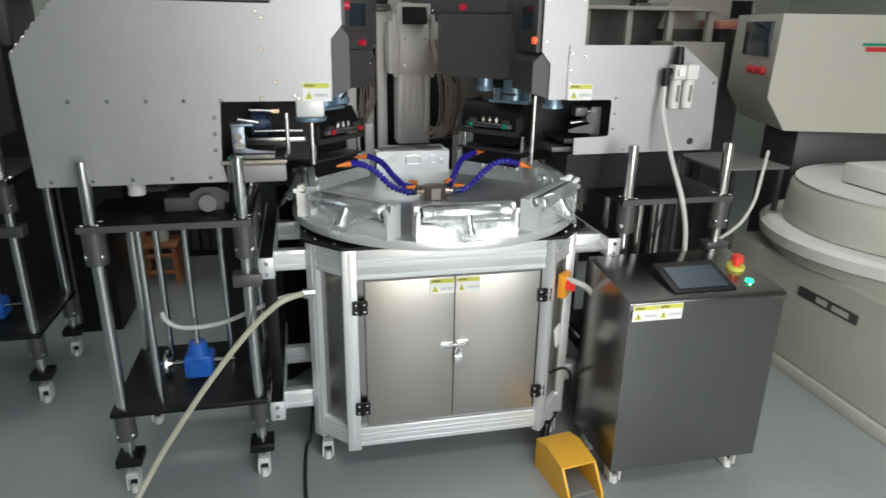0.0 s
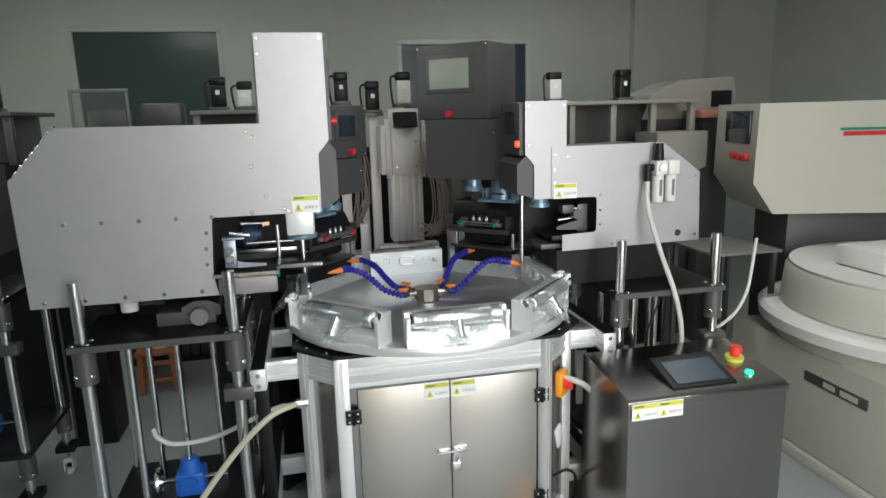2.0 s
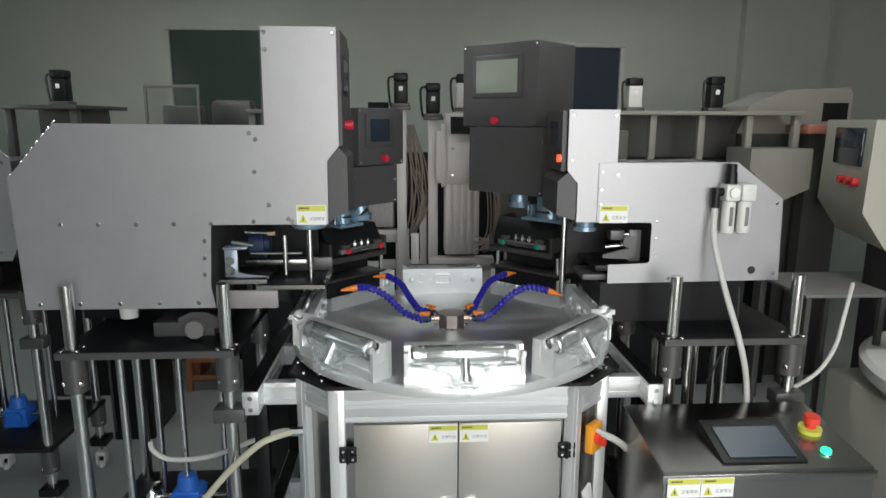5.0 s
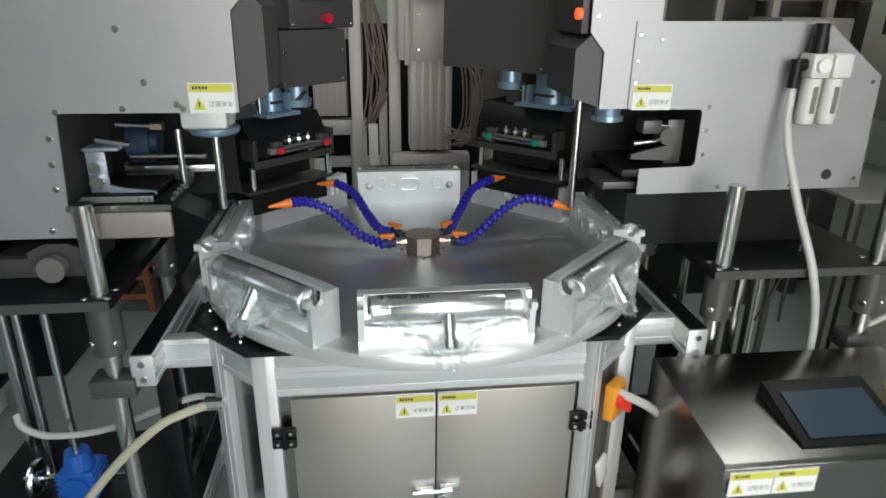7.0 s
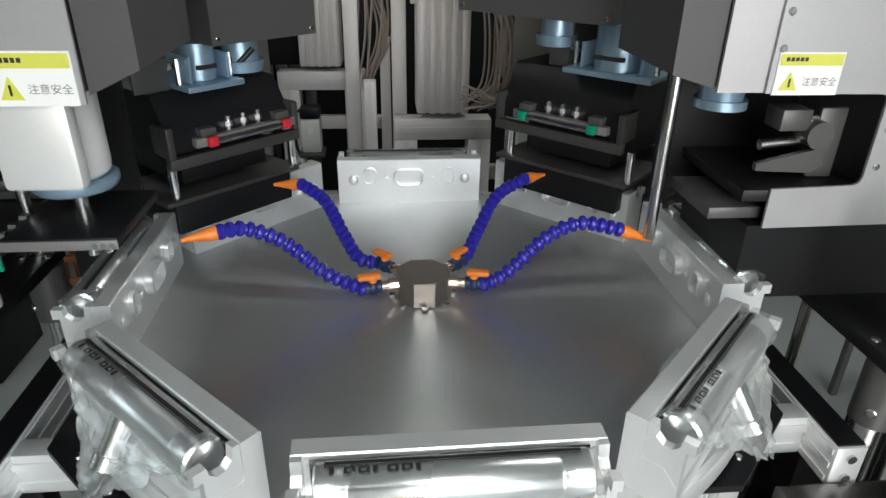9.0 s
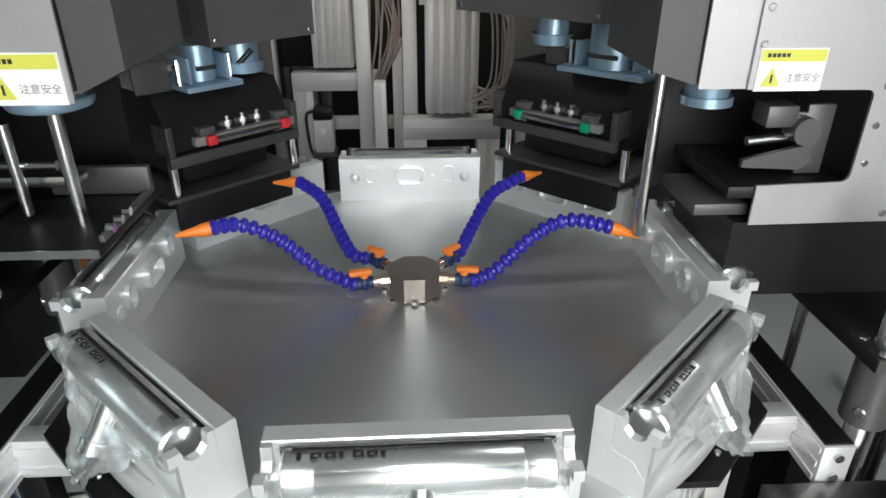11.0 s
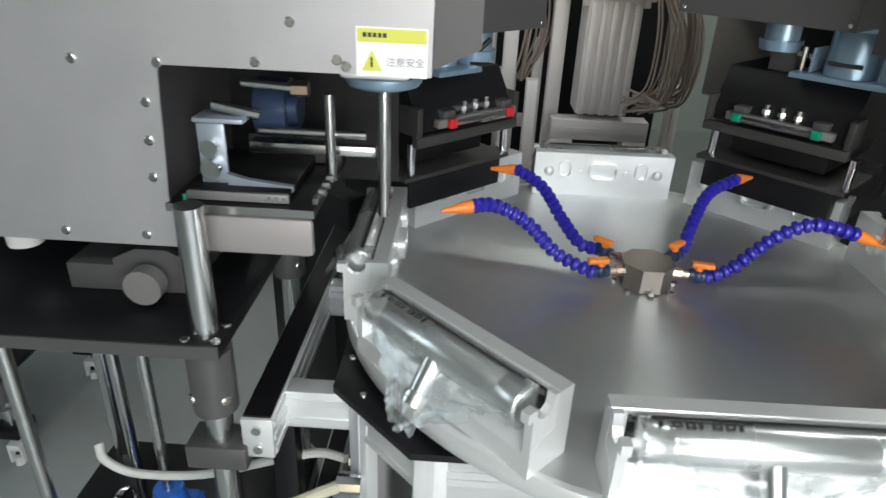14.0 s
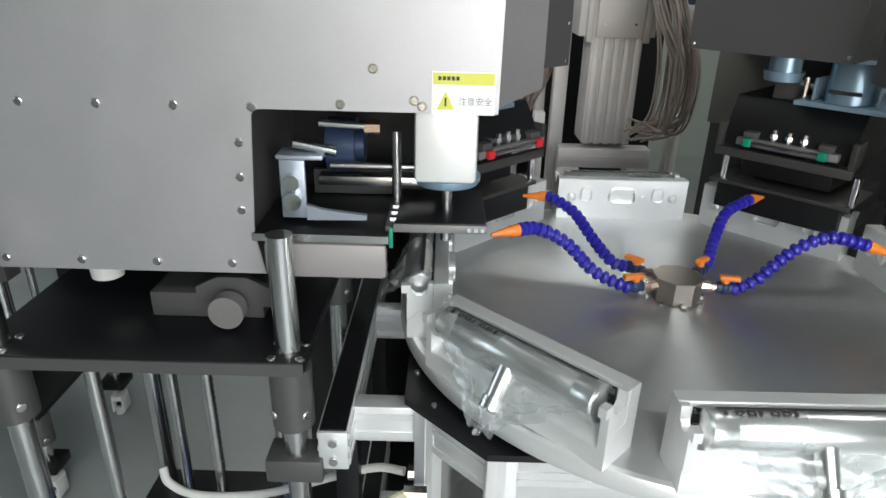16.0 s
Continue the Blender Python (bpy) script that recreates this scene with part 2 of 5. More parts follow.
# ---- plan: centre of the turntable, and heights ----
CX, CY, TOP = 0.537, 2.625, 1.02
TX, TY = 0.539, 2.607  # axis of the turning disc

# ---- the room ----
structure("floor", box(B(), -4.6, 6.4, -1.6, 7.9, -0.2, 0.0), FLOOR, "grey-green painted concrete workshop floor")
structure("ceiling", box(B(), -4.6, 6.4, -1.6, 7.9, 3.5, 3.7), CEIL, "plain pale plaster ceiling")
wb = B()
for x0, x1, z0, z1 in ((-4.4, -2.19, 0, 3.5), (-2.19, -0.68, 0, 1.35), (-2.19, -0.68, 2.76, 3.5), (-0.68, 1.21, 0, 3.5), (1.21, 2.80, 0, 1.35), (1.21, 2.80, 2.62, 3.5), (2.80, 6.1, 0, 3.5)):
    box(wb, x0, x1, 7.6, 7.8, z0, z1)
structure("wall_north", wb, WALL, "grey-green plastered workshop wall with two window openings")
# unseen south wall; its gate opening is assumed, to let light in
wf = B()
for x0, x1, z0, z1 in ((-4.4, -0.45, 0, 3.5), (-0.45, 2.75, 3.2, 3.5), (2.75, 6.1, 0, 3.5)):
    box(wf, x0, x1, -1.4, -1.2, z0, z1)
structure("wall_south", wf, WALL, "unseen plastered wall with an assumed wide open gate")
# window opening added out of view, only to carry side fill
ww = B()
for y0, y1, z0, z1 in ((-1.2, 1.6, 0, 3.5), (1.6, 4.8, 0, 1.4), (1.6, 4.8, 2.95, 3.5), (4.8, 7.6, 0, 3.5)):
    box(ww, -4.6, -4.4, y0, y1, z0, z1)
structure("wall_west", ww, WALL, "plastered side wall with an added window opening, out of view")
structure("wall_east", box(B(), 6.1, 6.3, -1.2, 7.6, 0, 3.5), WALL, "grey-green plastered side wall")
structure("wall_pier", box(B(), 4.08, 5.03, 7.48, 7.6, 0, 3.5), WALL, "plastered pier in the corner of the room")


def window(name, x0, x1, z0, z1, y, mat, label, framing):
    w = thing(name, label, "", "", None, "structure")
    f = 0.05
    for a, b, c, d in ((x0, x1, z0, z0 + f), (x0, x1, z1 - f, z1), (x0, x0 + f, z0 + f, z1 - f), (x1 - f, x1, z0 + f, z1 - f)):
        part("window_frame", box(B(), a, b, y - 0.03, y + 0.05, c, d, 0.005), framing, w)
    part("pane", box(B(), x0 + f, x1 - f, y + 0.01, y + 0.02, z0 + f, z1 - f), mat, w, label)
    return w


WALLFRAME = material("pale_window_frame", (0.5, 0.53, 0.5), 0.5)
window("window_1", -2.19, -0.68, 1.35, 2.76, 7.62, WINGLASS, "dim green glass of an inner window", WALL)
window("window_2", 1.21, 2.80, 1.35, 2.62, 7.62, WINBLUE, "dim blue glass of an inner window", WALLFRAME)
for x0, x1, y in ((0.34, 4.08, 7.6), (-0.2, 0.33, 7.6), (5.03, 6.06, 7.6)):
    structure("trim", box(B(), x0, x1, y - 0.035, y, 3.115, 3.155, 0.004), BLACK, "dark cable rail along the wall")
structure("trim", box(B(), 6.065, 6.1, 3.0, 7.5, 3.115, 3.155, 0.004), BLACK, "dark cable rail along the wall")


# battens added out of view, to house the assumed overhead light
def unseen_batten(x, y):
    c = thing("unseen_batten", "unseen white ceiling batten with fluorescent tubes, added for light", "ceiling light", "ceiling lights", pose(x, y, 3.16))
    part("housing", box(B(), -0.62, 0.62, -0.09, 0.09, 0.02, 0.08, 0.006), WHITEP, c, "white metal housing")
    for d in (-0.045, 0.045):
        part("tube", rod(B(), (-0.59, d, 0.012), (0.59, d, 0.012), 0.013), TUBEGLOW, c, "glowing tube")
    part("rod", rod(rod(B(), (-0.4, 0, 0.08), (-0.4, 0, 0.34), 0.006), (0.4, 0, 0.08), (0.4, 0, 0.34), 0.006), ROD, c)


# glow of the added tubes, for highlights on bright metal
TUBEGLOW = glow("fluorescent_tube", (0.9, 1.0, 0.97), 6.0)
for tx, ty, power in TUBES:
    unseen_batten(tx, ty)

# ---- machine base: an eight-sided cabinet ----
CABTOP, CABBOT = 0.965, 0.14


def plan_octagon(hx, hy, c):
    """Corners of a rectangle with cut corners round the turntable's centre."""
    return [(CX + sx * a, CY + sy * b) for sx, sy, a, b in (
        (-1, -1, hx - c, hy), (1, -1, hx - c, hy), (1, -1, hx, hy - c), (1, 1, hx, hy - c),
        (1, 1, hx - c, hy), (-1, 1, hx - c, hy), (-1, 1, hx, hy - c), (-1, -1, hx, hy - c))]


def screw(bm, p, n, r=0.006):
    p, n = Vector(p), Vector(n)
    rod(bm, p, p + n * 0.004, r, r * 0.8, 8)


INKGREY = material("grey_ink", (0.16, 0.16, 0.16), 0.5)


def letters(body, mat):
    """The words as a flat mesh, in the built-in font."""
    cu = bpy.data.curves.new("lettering", "FONT")
    cu.body = body
    ob = new("lettering", cu)
    me = bpy.data.meshes.new_from_object(ob.evaluated_get(bpy.context.evaluated_depsgraph_get()))
    bpy.data.objects.remove(ob)
    me.materials.clear()
    me.materials.append(mat)
    return me


ORANGERED = material("red_mushroom_button", (0.75, 0.05, 0.03), 0.35)
CAUTION = letters("注意安全", INKGREY)


def caution_sticker(parent, x, y, z, w, h, label="white caution sticker with a yellow heading"):
    """A sticker on a face towards -y; x, z: its top left corner."""
    s = part("sticker", box(B(), x, x + w, y - 0.002, y, z - h, z), PAPER, parent, label)
    part("heading", box(B(), x + 0.002, x + w - 0.002, y - 0.0032, y - 0.0021, z - h * 0.30, z - 0.002), YELLOW, s, "yellow heading bar")
    tri = [(x + w * 0.08, z - h * 0.88), (x + w * 0.36, z - h * 0.88), (x + w * 0.22, z - h * 0.45)]
    part("warning_triangle", prism(B(), tri, "y", y - 0.0034, y - 0.0021), YELLOW, s, "yellow warning triangle")
    part("mark", box(B(), x + w * 0.205, x + w * 0.235, y - 0.0042, y - 0.0035, z - h * 0.80, z - h * 0.60), INK, s)
    o = new("lettering", CAUTION)
    o.parent, o["label"] = s, "grey lettering"
    o.matrix_basis = Matrix.Translation((x + w * 0.42, y - 0.0024, z - h * 0.76)) @ Matrix.Rotation(radians(90), 4, "X") @ Matrix.Scale(w * 0.135, 4)
    bm = B()
    for k in range(5):
        box(bm, x + w * (0.10 + 0.07 * k), x + w * (0.15 + 0.07 * k), y - 0.004, y - 0.0033, z - h * 0.2, z - h * 0.11)
    part("heading_lettering", bm, INK, s)
    return s


def castor(parent, x, y, z0=0.0, top=0.14):
    c = part("castor", box(B(), x - 0.022, x + 0.022, y - 0.03, y + 0.03, z0 + 0.062, z0 + 0.085, 0.004), WHITEP, parent, "white levelling castor")
    for s in (-1, 1):
        part("fork", box(B(), x + s * 0.020 - 0.004, x + s * 0.020 + 0.004, y - 0.028, y + 0.028, z0 + 0.01, z0 + 0.063, 0.003), WHITEP, c)
    part("wheel", rod(B(), (x - 0.014, y + 0.012, z0 + 0.024), (x + 0.014, y + 0.012, z0 + 0.024), 0.024), BLACK, c, "black castor wheel")
    part("pad", rod(B(), (x, y - 0.015, z0), (x, y - 0.015, z0 + 0.03), 0.016, 0.012), WHITEP, c)
    part("stem", rod(B(), (x, y, z0 + 0.085), (x, y, z0 + top), 0.008), ROD, c)
    return c


base = thing("machine_base", "eight-sided grey steel cabinet with bright aluminium frame under the turntable", "machine cabinet")
oc = plan_octagon(0.515, 0.43, 0.13)
inner = plan_octagon(0.500, 0.415, 0.13)
part("body", prism(B(), inner, "z", CABBOT + 0.01, CABTOP - 0.03), STEEL, base, "dark brushed steel side panels")
top = part("top_plate", prism(B(), plan_octagon(0.548, 0.462, 0.135), "z", CABTOP, CABTOP + 0.012), BLACK, base, "black top plate with small screws")
bolt = None
for k in range(8):
    a, b = plan_octagon(0.530, 0.445, 0.132)[k], plan_octagon(0.530, 0.445, 0.132)[(k + 1) % 8]
    n = 5 if k % 2 == 0 else 2
    for i in range(n):
        f = (i + 0.5) / n
        m = Matrix.Translation((a[0] + (b[0] - a[0]) * f, a[1] + (b[1] - a[1]) * f, CABTOP + 0.012))
        if bolt is None:
            bolt = part("screw", rod(B(), (0, 0, 0), (0, 0, 0.004), 0.006, 0.0048, 8), ROD, top, "small bright screw", m)
        else:
            again(bolt, top, m)
for k in range(8):
    (ax, ay), (bx, by) = oc[k], oc[(k + 1) % 8]
    d = Vector((bx - ax, by - ay, 0))
    L = d.length
    rot = Matrix.Translation((ax, ay, 0)) @ Matrix.Rotation(math.atan2(d.y, d.x), 4, "Z")
    h1 = 0.125 if k == 0 else 0.115
    for z0, z1 in ((CABTOP - h1, CABTOP), (CABBOT, CABBOT + 0.085)):
        rt = B()
        box(rt, 0.024, L - 0.024, 0.0, 0.03, z0, z1, 0.003)
        mid = (z0 + z1) / 2
        for q in (z0 + 0.008, mid - 0.012, mid + 0.004, z1 - 0.018):
            box(rt, 0.024, L - 0.024, -0.003, 0.002, q, q + 0.012)
        part("frame_rail", rt, PROFILE, base, "", rot)
    pb = B()
    box(pb, -0.026, 0.026, -0.002, 0.035, CABBOT - 0.015, CABTOP - 0.002, 0.004)
    box(pb, -0.006, 0.006, -0.0035, 0.0, CABBOT + 0.02, CABTOP - 0.02)
    part("frame_post", pb, PROFILE, base, "", rot)
YF = CY - 0.43
DX0, DX1, DZ0, DZ1 = 0.205, 0.869, 0.240, 0.835
for x0, x1, s in ((DX0, 0.5355, 0), (0.5385, DX1, 1)):
    d = part("cabinet_door", box(B(), x0, x1, YF - 0.006, YF + 0.012, DZ0, DZ1, 0.002), DOOR, base, "taupe steel door")
    hx = 0.186 if s == 0 else 0.888
    for hz in (0.738, 0.318):
        hb = B()
        for dx in (-0.015, 0.015):
            for dz in (-0.014, 0.014):
                box(hb, hx + dx - 0.0125, hx + dx + 0.0125, YF - 0.016, YF - 0.004, hz + dz - 0.012, hz + dz + 0.012, 0.002)
        rod(hb, (hx, YF - 0.014, hz - 0.028), (hx, YF - 0.014, hz + 0.028), 0.006, None, 10)
        h = part("hinge", hb, BLACK, d, "black hinge")
        for dx in (-0.015, 0.015):
            for dz in (-0.014, 0.014):
                part("hinge_screw", rod(B(), (hx + dx, YF - 0.0155, hz + dz), (hx + dx, YF - 0.018, hz + dz), 0.0045, None, 8), ROD, h)
    caution_sticker(d, (0.442 if s == 0 else 0.541), YF - 0.006, 0.832, 0.092, 0.06)
lt = B()
box(lt, 0.485, 0.53, YF - 0.016, YF - 0.006, 0.548, 0.574, 0.003)
box(lt, 0.545, 0.595, YF - 0.016, YF - 0.006, 0.552, 0.578, 0.003)
rod(lt, (0.48, YF - 0.020, 0.560), (0.575, YF - 0.020, 0.562), 0.006, None, 10)
part("latch", lt, CHROME, base, "chrome sliding latch")
pk = B()
for k in range(12):
    a = k / 12 * 2 * math.pi
    rod(pk, (0.552 + 0.012 * math.cos(a), YF - 0.022, 0.535 + 0.018 * math.sin(a)), (0.552 + 0.012 * math.cos(a + 0.54), YF - 0.022, 0.535 + 0.018 * math.sin(a + 0.54)), 0.003, None, 6)
box(pk, 0.536, 0.568, YF - 0.03, YF - 0.012, 0.485, 0.52, 0.004)
part("padlock", pk, CHROME, base, "small padlock hanging from the latch")
# isolator switch on the cut corner
swm = Matrix.Translation((CX + 0.452, CY - 0.364, 0.745)) @ Matrix.Rotation(radians(45), 4, "Z")
ORANGEY = material("orange_yellow_plastic", (0.88, 0.36, 0.03), 0.4)
sw = part("isolator_switch", box(B(), -0.033, 0.033, -0.024, 0.004, -0.05, 0.05, 0.004), ORANGEY, base, "orange and red rotary mains switch", swm)
kb = B()
rod(kb, (0, -0.024, 0.005), (0, -0.040, 0.005), 0.024, 0.022, 20)
box(kb, -0.008, 0.008, -0.056, -0.038, -0.02, 0.03, 0.003)
part("knob", kb, ORANGERED, sw, "red-orange rotary knob")
part("nameplate", box(B(), -0.028, 0.022, -0.006, 0.004, -0.045, 0.045, 0.002), PAPER, base, "white sticker", Matrix.Translation((CX + 0.452, CY - 0.364, 0.52)) @ Matrix.Rotation(radians(45), 4, "Z") @ Matrix.Rotation(radians(-18), 4, "Y"))
for x, y in ((0.05, 2.36), (1.02, 2.36), (0.05, 2.9), (1.02, 2.9)):
    castor(base, x, y, 0, 0.17)

# side frames of aluminium profile that tie the stations to the base


def side_frame(s):
    fr = thing("tie_frame", "aluminium profile frame tying the base to a station", "frame", "tie frames")
    X = lambda d: CX + s * d
    for z1 in (0.915, 0.325):
        z0 = z1 - 0.08
        bm = B()
        x0, x1 = sorted((X(0.645), X(0.697)))
        box(bm, x0, x1, 2.278, 3.06, z0, z1, 0.003)
        for q in (z0 + 0.006, z0 + 0.034, z0 + 0.062):
            box(bm, x0 - 0.0025, x1 + 0.0025, 2.285, 3.05, q, q + 0.011)
        r = part("rail", bm, PROFILE, fr, "ribbed aluminium rail")
        part("slot_cover", box(B(), x0 + 0.003, x1 - 0.003, 2.284, 3.05, z1 - 0.001, z1 + 0.0035), BLACK, r, "black slot cover strip")
        for zz in (z0 + 0.02, z0 + 0.06):
            part("end_bolt", rod(B(), ((x0 + x1) / 2, 2.2775, zz), ((x0 + x1) / 2, 2.2725, zz), 0.008, None, 10), ROD, r)
        for y in (2.355, 2.72):
            bm = B()
            a, b = sorted((X(0.645), X(0.52)))
            box(bm, a, b, y, y + 0.04, z0, z1 - 0.002, 0.003)
            for q in (z0 + 0.01, z0 + 0.05):
                box(bm, a, b, y - 0.003, y + 0.001, q, q + 0.014)
            part("cross_bar", bm, PROFILE, fr)
    for y in (2.40, 2.98):
        bm = B()
        x0, x1 = sorted((X(0.648), X(0.694)))
        box(bm, x0, x1, y, y + 0.045, 0.324, 0.836, 0.003)
        part("upright", bm, BLACK, fr, "dark upright")
    return fr


side_frame(-1)
side_frame(1)

# ---- turntable with eight work fixtures ----
turntable = thing("turntable", "round steel indexing table with eight aluminium fixtures round its rim", "turntable", "", pose(TX, TY, TOP))
part("disc", lathe(B(), [(0.02, -0.031), (0.569, -0.031), (0.575, -0.026), (0.575, -0.006), (0.569, 0.0), (0.2, 0.0002), (0.02, 0.0)], 128), DISC, turntable, "dull turned steel disc")
rim = lathe(B(), [(0.560, -0.029), (0.5765, -0.029), (0.5775, -0.027), (0.5775, -0.004), (0.574, 0.0012), (0.564, 0.0012), (0.563, 0.0004)], 128)
bmesh.ops.delete(rim, geom=[f for f in rim.faces if len(f.verts) > 64], context="FACES_ONLY")
part("rim", rim, CAST, turntable, "brighter machined rim")
FW = 0.177


def rounded_ring(bm, cx, cz, w, h, y0, y1, t, r, n=5):
    """A rounded rectangular rim standing on a face across y."""
    def loop(w, h, r):
        out = []
        for sx, sz, a0 in ((1, 1, 0), (-1, 1, 90), (-1, -1, 180), (1, -1, 270)):
            for k in range(n + 1):
                a = radians(a0 + 90 * k / n)
                out.append((cx + sx * (w / 2 - r) + r * math.cos(a), cz + sz * (h / 2 - r) + r * math.sin(a)))
        return out
    lo, li = loop(w, h, r), loop(w - 2 * t, h - 2 * t, max(r - t, 0.002))
    vs = [[bm.verts.new((x, y, z)) for x, z in L] for L, y in ((lo, y0), (lo, y1), (li, y1), (li, y0))]
    for a, b in zip(vs, vs[1:]):
        for i in range(len(a)):
            j = (i + 1) % len(a)
            bm.faces.new((a[i], a[j], b[j], b[i]))
    return bm


def fixture_meshes():
    prof = [(-0.480, 0.0), (-0.480, 0.111), (-0.482, 0.113), (-0.506, 0.113), (-0.508, 0.111), (-0.508, 0.064), (-0.512, 0.058),
            (-0.536, 0.056), (-0.554, 0.036), (-0.556, 0.032), (-0.556, 0.0)]
    bm = prism(B(), prof, "x", -FW, FW)
    stop = []
    for s in (-1, 1):  # end walls with a round notch for the barrel's ends
        cheek = [(-0.5085, 0.0565), (-0.5085, 0.113), (-0.517, 0.113), (-0.5195, 0.096), (-0.529, 0.088), (-0.540, 0.088), (-0.548, 0.096),
                 (-0.550, 0.108), (-0.566, 0.108), (-0.566, 0.092), (-0.556, 0.092), (-0.556, 0.0325), (-0.5535, 0.0370), (-0.536, 0.0565)]
        stop.append(mesh_of("end_wall", prism(B(), cheek, "x", *sorted((s * (FW - 0.013), s * (FW - 0.0005)))), CAST))
    block = mesh_of("fixture_block", bm, CAST)
    bm = B()
    rounded_ring(bm, 0.0, 0.066, 0.076, 0.046, -0.481, -0.466, 0.006, 0.019)
    for x in (-0.098, 0.098):
        rounded_ring(bm, x, 0.070, 0.034, 0.044, -0.481, -0.472, 0.004, 0.015)
        lathe(bm, [(0.013, 0.0), (0.0125, 0.004), (0.008, 0.008), (0.003, 0.009)], 20, Matrix.Translation((x * 1.42, -0.481, 0.062)) @ Matrix.Rotation(radians(-90), 4, "X"))
    for x in (-0.058, 0.058):
        rod(bm, (x, -0.481, 0.062), (x, -0.476, 0.062), 0.006, None, 10)
    rings = mesh_of("pocket_rim", bm, CAST)
    # black strip imitates the shade in the gap behind the barrel
    bar = mesh_of("gap_shade", box(B(), -FW + 0.02, FW - 0.02, -0.5095, -0.5085, 0.070, 0.106), BLACK)
    bm = B()
    box(bm, -0.032, 0.032, -0.5585, -0.5565, 0.004, 0.026, 0.0)
    seat = mesh_of("branch_seat", bm, PROFILE)
    return block, rings, bar, seat, *stop


FIX = fixture_meshes()
for k in range(8):
    m = Matrix.Rotation(radians(45 * k), 4, "Z")
    f = new("fixture", FIX[0])
    f.parent, f.matrix_basis = turntable, m
    f["label"] = "satin aluminium work fixture"
    for nm, me, lb in (("pocket_rim", FIX[1], "milled pocket rims"), ("gap_shade", FIX[2], "black strip for the shade behind the barrel"), ("branch_seat", FIX[3], ""), ("end_wall", FIX[4], ""), ("end_wall", FIX[5], "")):
        o = new(nm, me)
        o.parent = f
        if lb:
            o["label"] = lb


# ---- tap bodies wrapped in clear film, one in each fixture ----
def tap_meshes():
    y, z, r = -0.5365, 0.092, 0.0275
    bm = B()
    prof = [(0.012, -0.150), (0.024, -0.150), (r, -0.147), (r, -0.118), (r - 0.0015, -0.116), (r - 0.0015, -0.112), (r, -0.110),
            (r, 0.110), (r - 0.0015, 0.112), (r - 0.0015, 0.116), (r, 0.118), (r, 0.147), (0.024, 0.150), (0.012, 0.150)]
    lathe(bm, prof, 40, Matrix.Translation((0, y, z)) @ Matrix.Rotation(radians(90), 4, "Y"))
    body = mesh_of("tap_barrel", bm, SATIN, 40)
    bm = B()
    rod(bm, (0, y - 0.018, z - 0.008), (0, y - 0.052, z - 0.058), 0.015, 0.013, 20)
    rod(bm, (0, y - 0.046, z - 0.050), (0, y - 0.056, z - 0.064), 0.018, 0.018, 20)
    branch = mesh_of("tap_branch", bm, SATIN)
    # gap shade painted as a long dark line, and a row of print marks, on the upper back of the barrel
    bm = B()

    def on(bm, x0, x1, a0, a1, dr=0.0006):
        n = 4
        rows = []
        for i in range(n + 1):
            a = radians(a0 + (a1 - a0) * i / n)
            rows.append([bm.verts.new((x, y + (r + dr) * math.cos(a), z + (r + dr) * math.sin(a))) for x in (x0, x1)])
        for p, q in zip(rows, rows[1:]):
            bm.faces.new((p[0], p[1], q[1], q[0]))
    on(bm, -0.138, 0.138, 70, 82, 0.0022)
    on(bm, -0.138, 0.138, 85, 87, 0.0022)
    for k in range(7):
        x = -0.132 + 0.0150 * k
        w = 0.0115 if k % 3 else 0.005
        on(bm, x, x + w, 90, 94, 0.0022)
        on(bm, x, x + 0.003, 94, 106, 0.0022)
        on(bm, x + w - 0.003, x + w, 94, 102 if k % 2 else 106, 0.0022)
        if k % 3:
            on(bm, x + 0.003, x + w - 0.003, 102, 106, 0.0022)
    marks = mesh_of("print_and_shade", bm, INK)
    # crumpled clear film
    bm = B()
    noise.seed_set(3)
    seg, n = 40, 34
    rows = []
    for i in range(n + 1):
        x = -0.156 + 0.312 * i / n
        ring = []
        for k in range(seg):
            a = 2 * math.pi * k / seg
            v = noise.noise(Vector((x * 38, math.cos(a) * 2.2, math.sin(a) * 2.2)))
            rr = r + 0.0014 + (0.0005 + 0.007 * max(0.0, abs(x) - 0.132) / 0.02) * v + 0.001 * max(0.0, -math.cos(a))
            ring.append(bm.verts.new((x, y + rr * math.cos(a), z + rr * math.sin(a))))
        rows.append(ring)
    for p, q in zip(rows, rows[1:]):
        for k in range(seg):
            bm.faces.new((p[k], p[(k + 1) % seg], q[(k + 1) % seg], q[k]))
    sleeve = mesh_of("film_sleeve", bm, FILM, 60)
    bm = B()
    rows = []
    n, seg = 30, 72
    for i in range(n + 1):
        f = i / n
        c = Vector((0, y - 0.020 - 0.050 * f, z - 0.006 - 0.074 * f))
        half = 0.105 * (1 - f) ** 1.5 + 0.024
        deep = 0.020 + 0.006 * math.sin(3.1 * f)
        ring = []
        for k in range(seg):
            a = 2 * math.pi * k / seg
            u = Vector((f * 5, 2.5 * math.cos(a), 2.5 * math.sin(a) + 5))
            pl = math.sin(a * 8 + 3 * noise.noise(u)) * (0.08 + 0.18 * f)
            w = 1 + pl + 0.26 * noise.noise(u * 1.5) + 0.05 * noise.noise(u * 4)
            ring.append(bm.verts.new(c + Vector((half * w * math.cos(a), deep * w * math.sin(a) * 0.8, deep * w * math.sin(a) * 0.62))))
        rows.append(ring)
    for p, q in zip(rows, rows[1:]):
        for k in range(seg):
            bm.faces.new((p[k], p[(k + 1) % seg], q[(k + 1) % seg], q[k]))
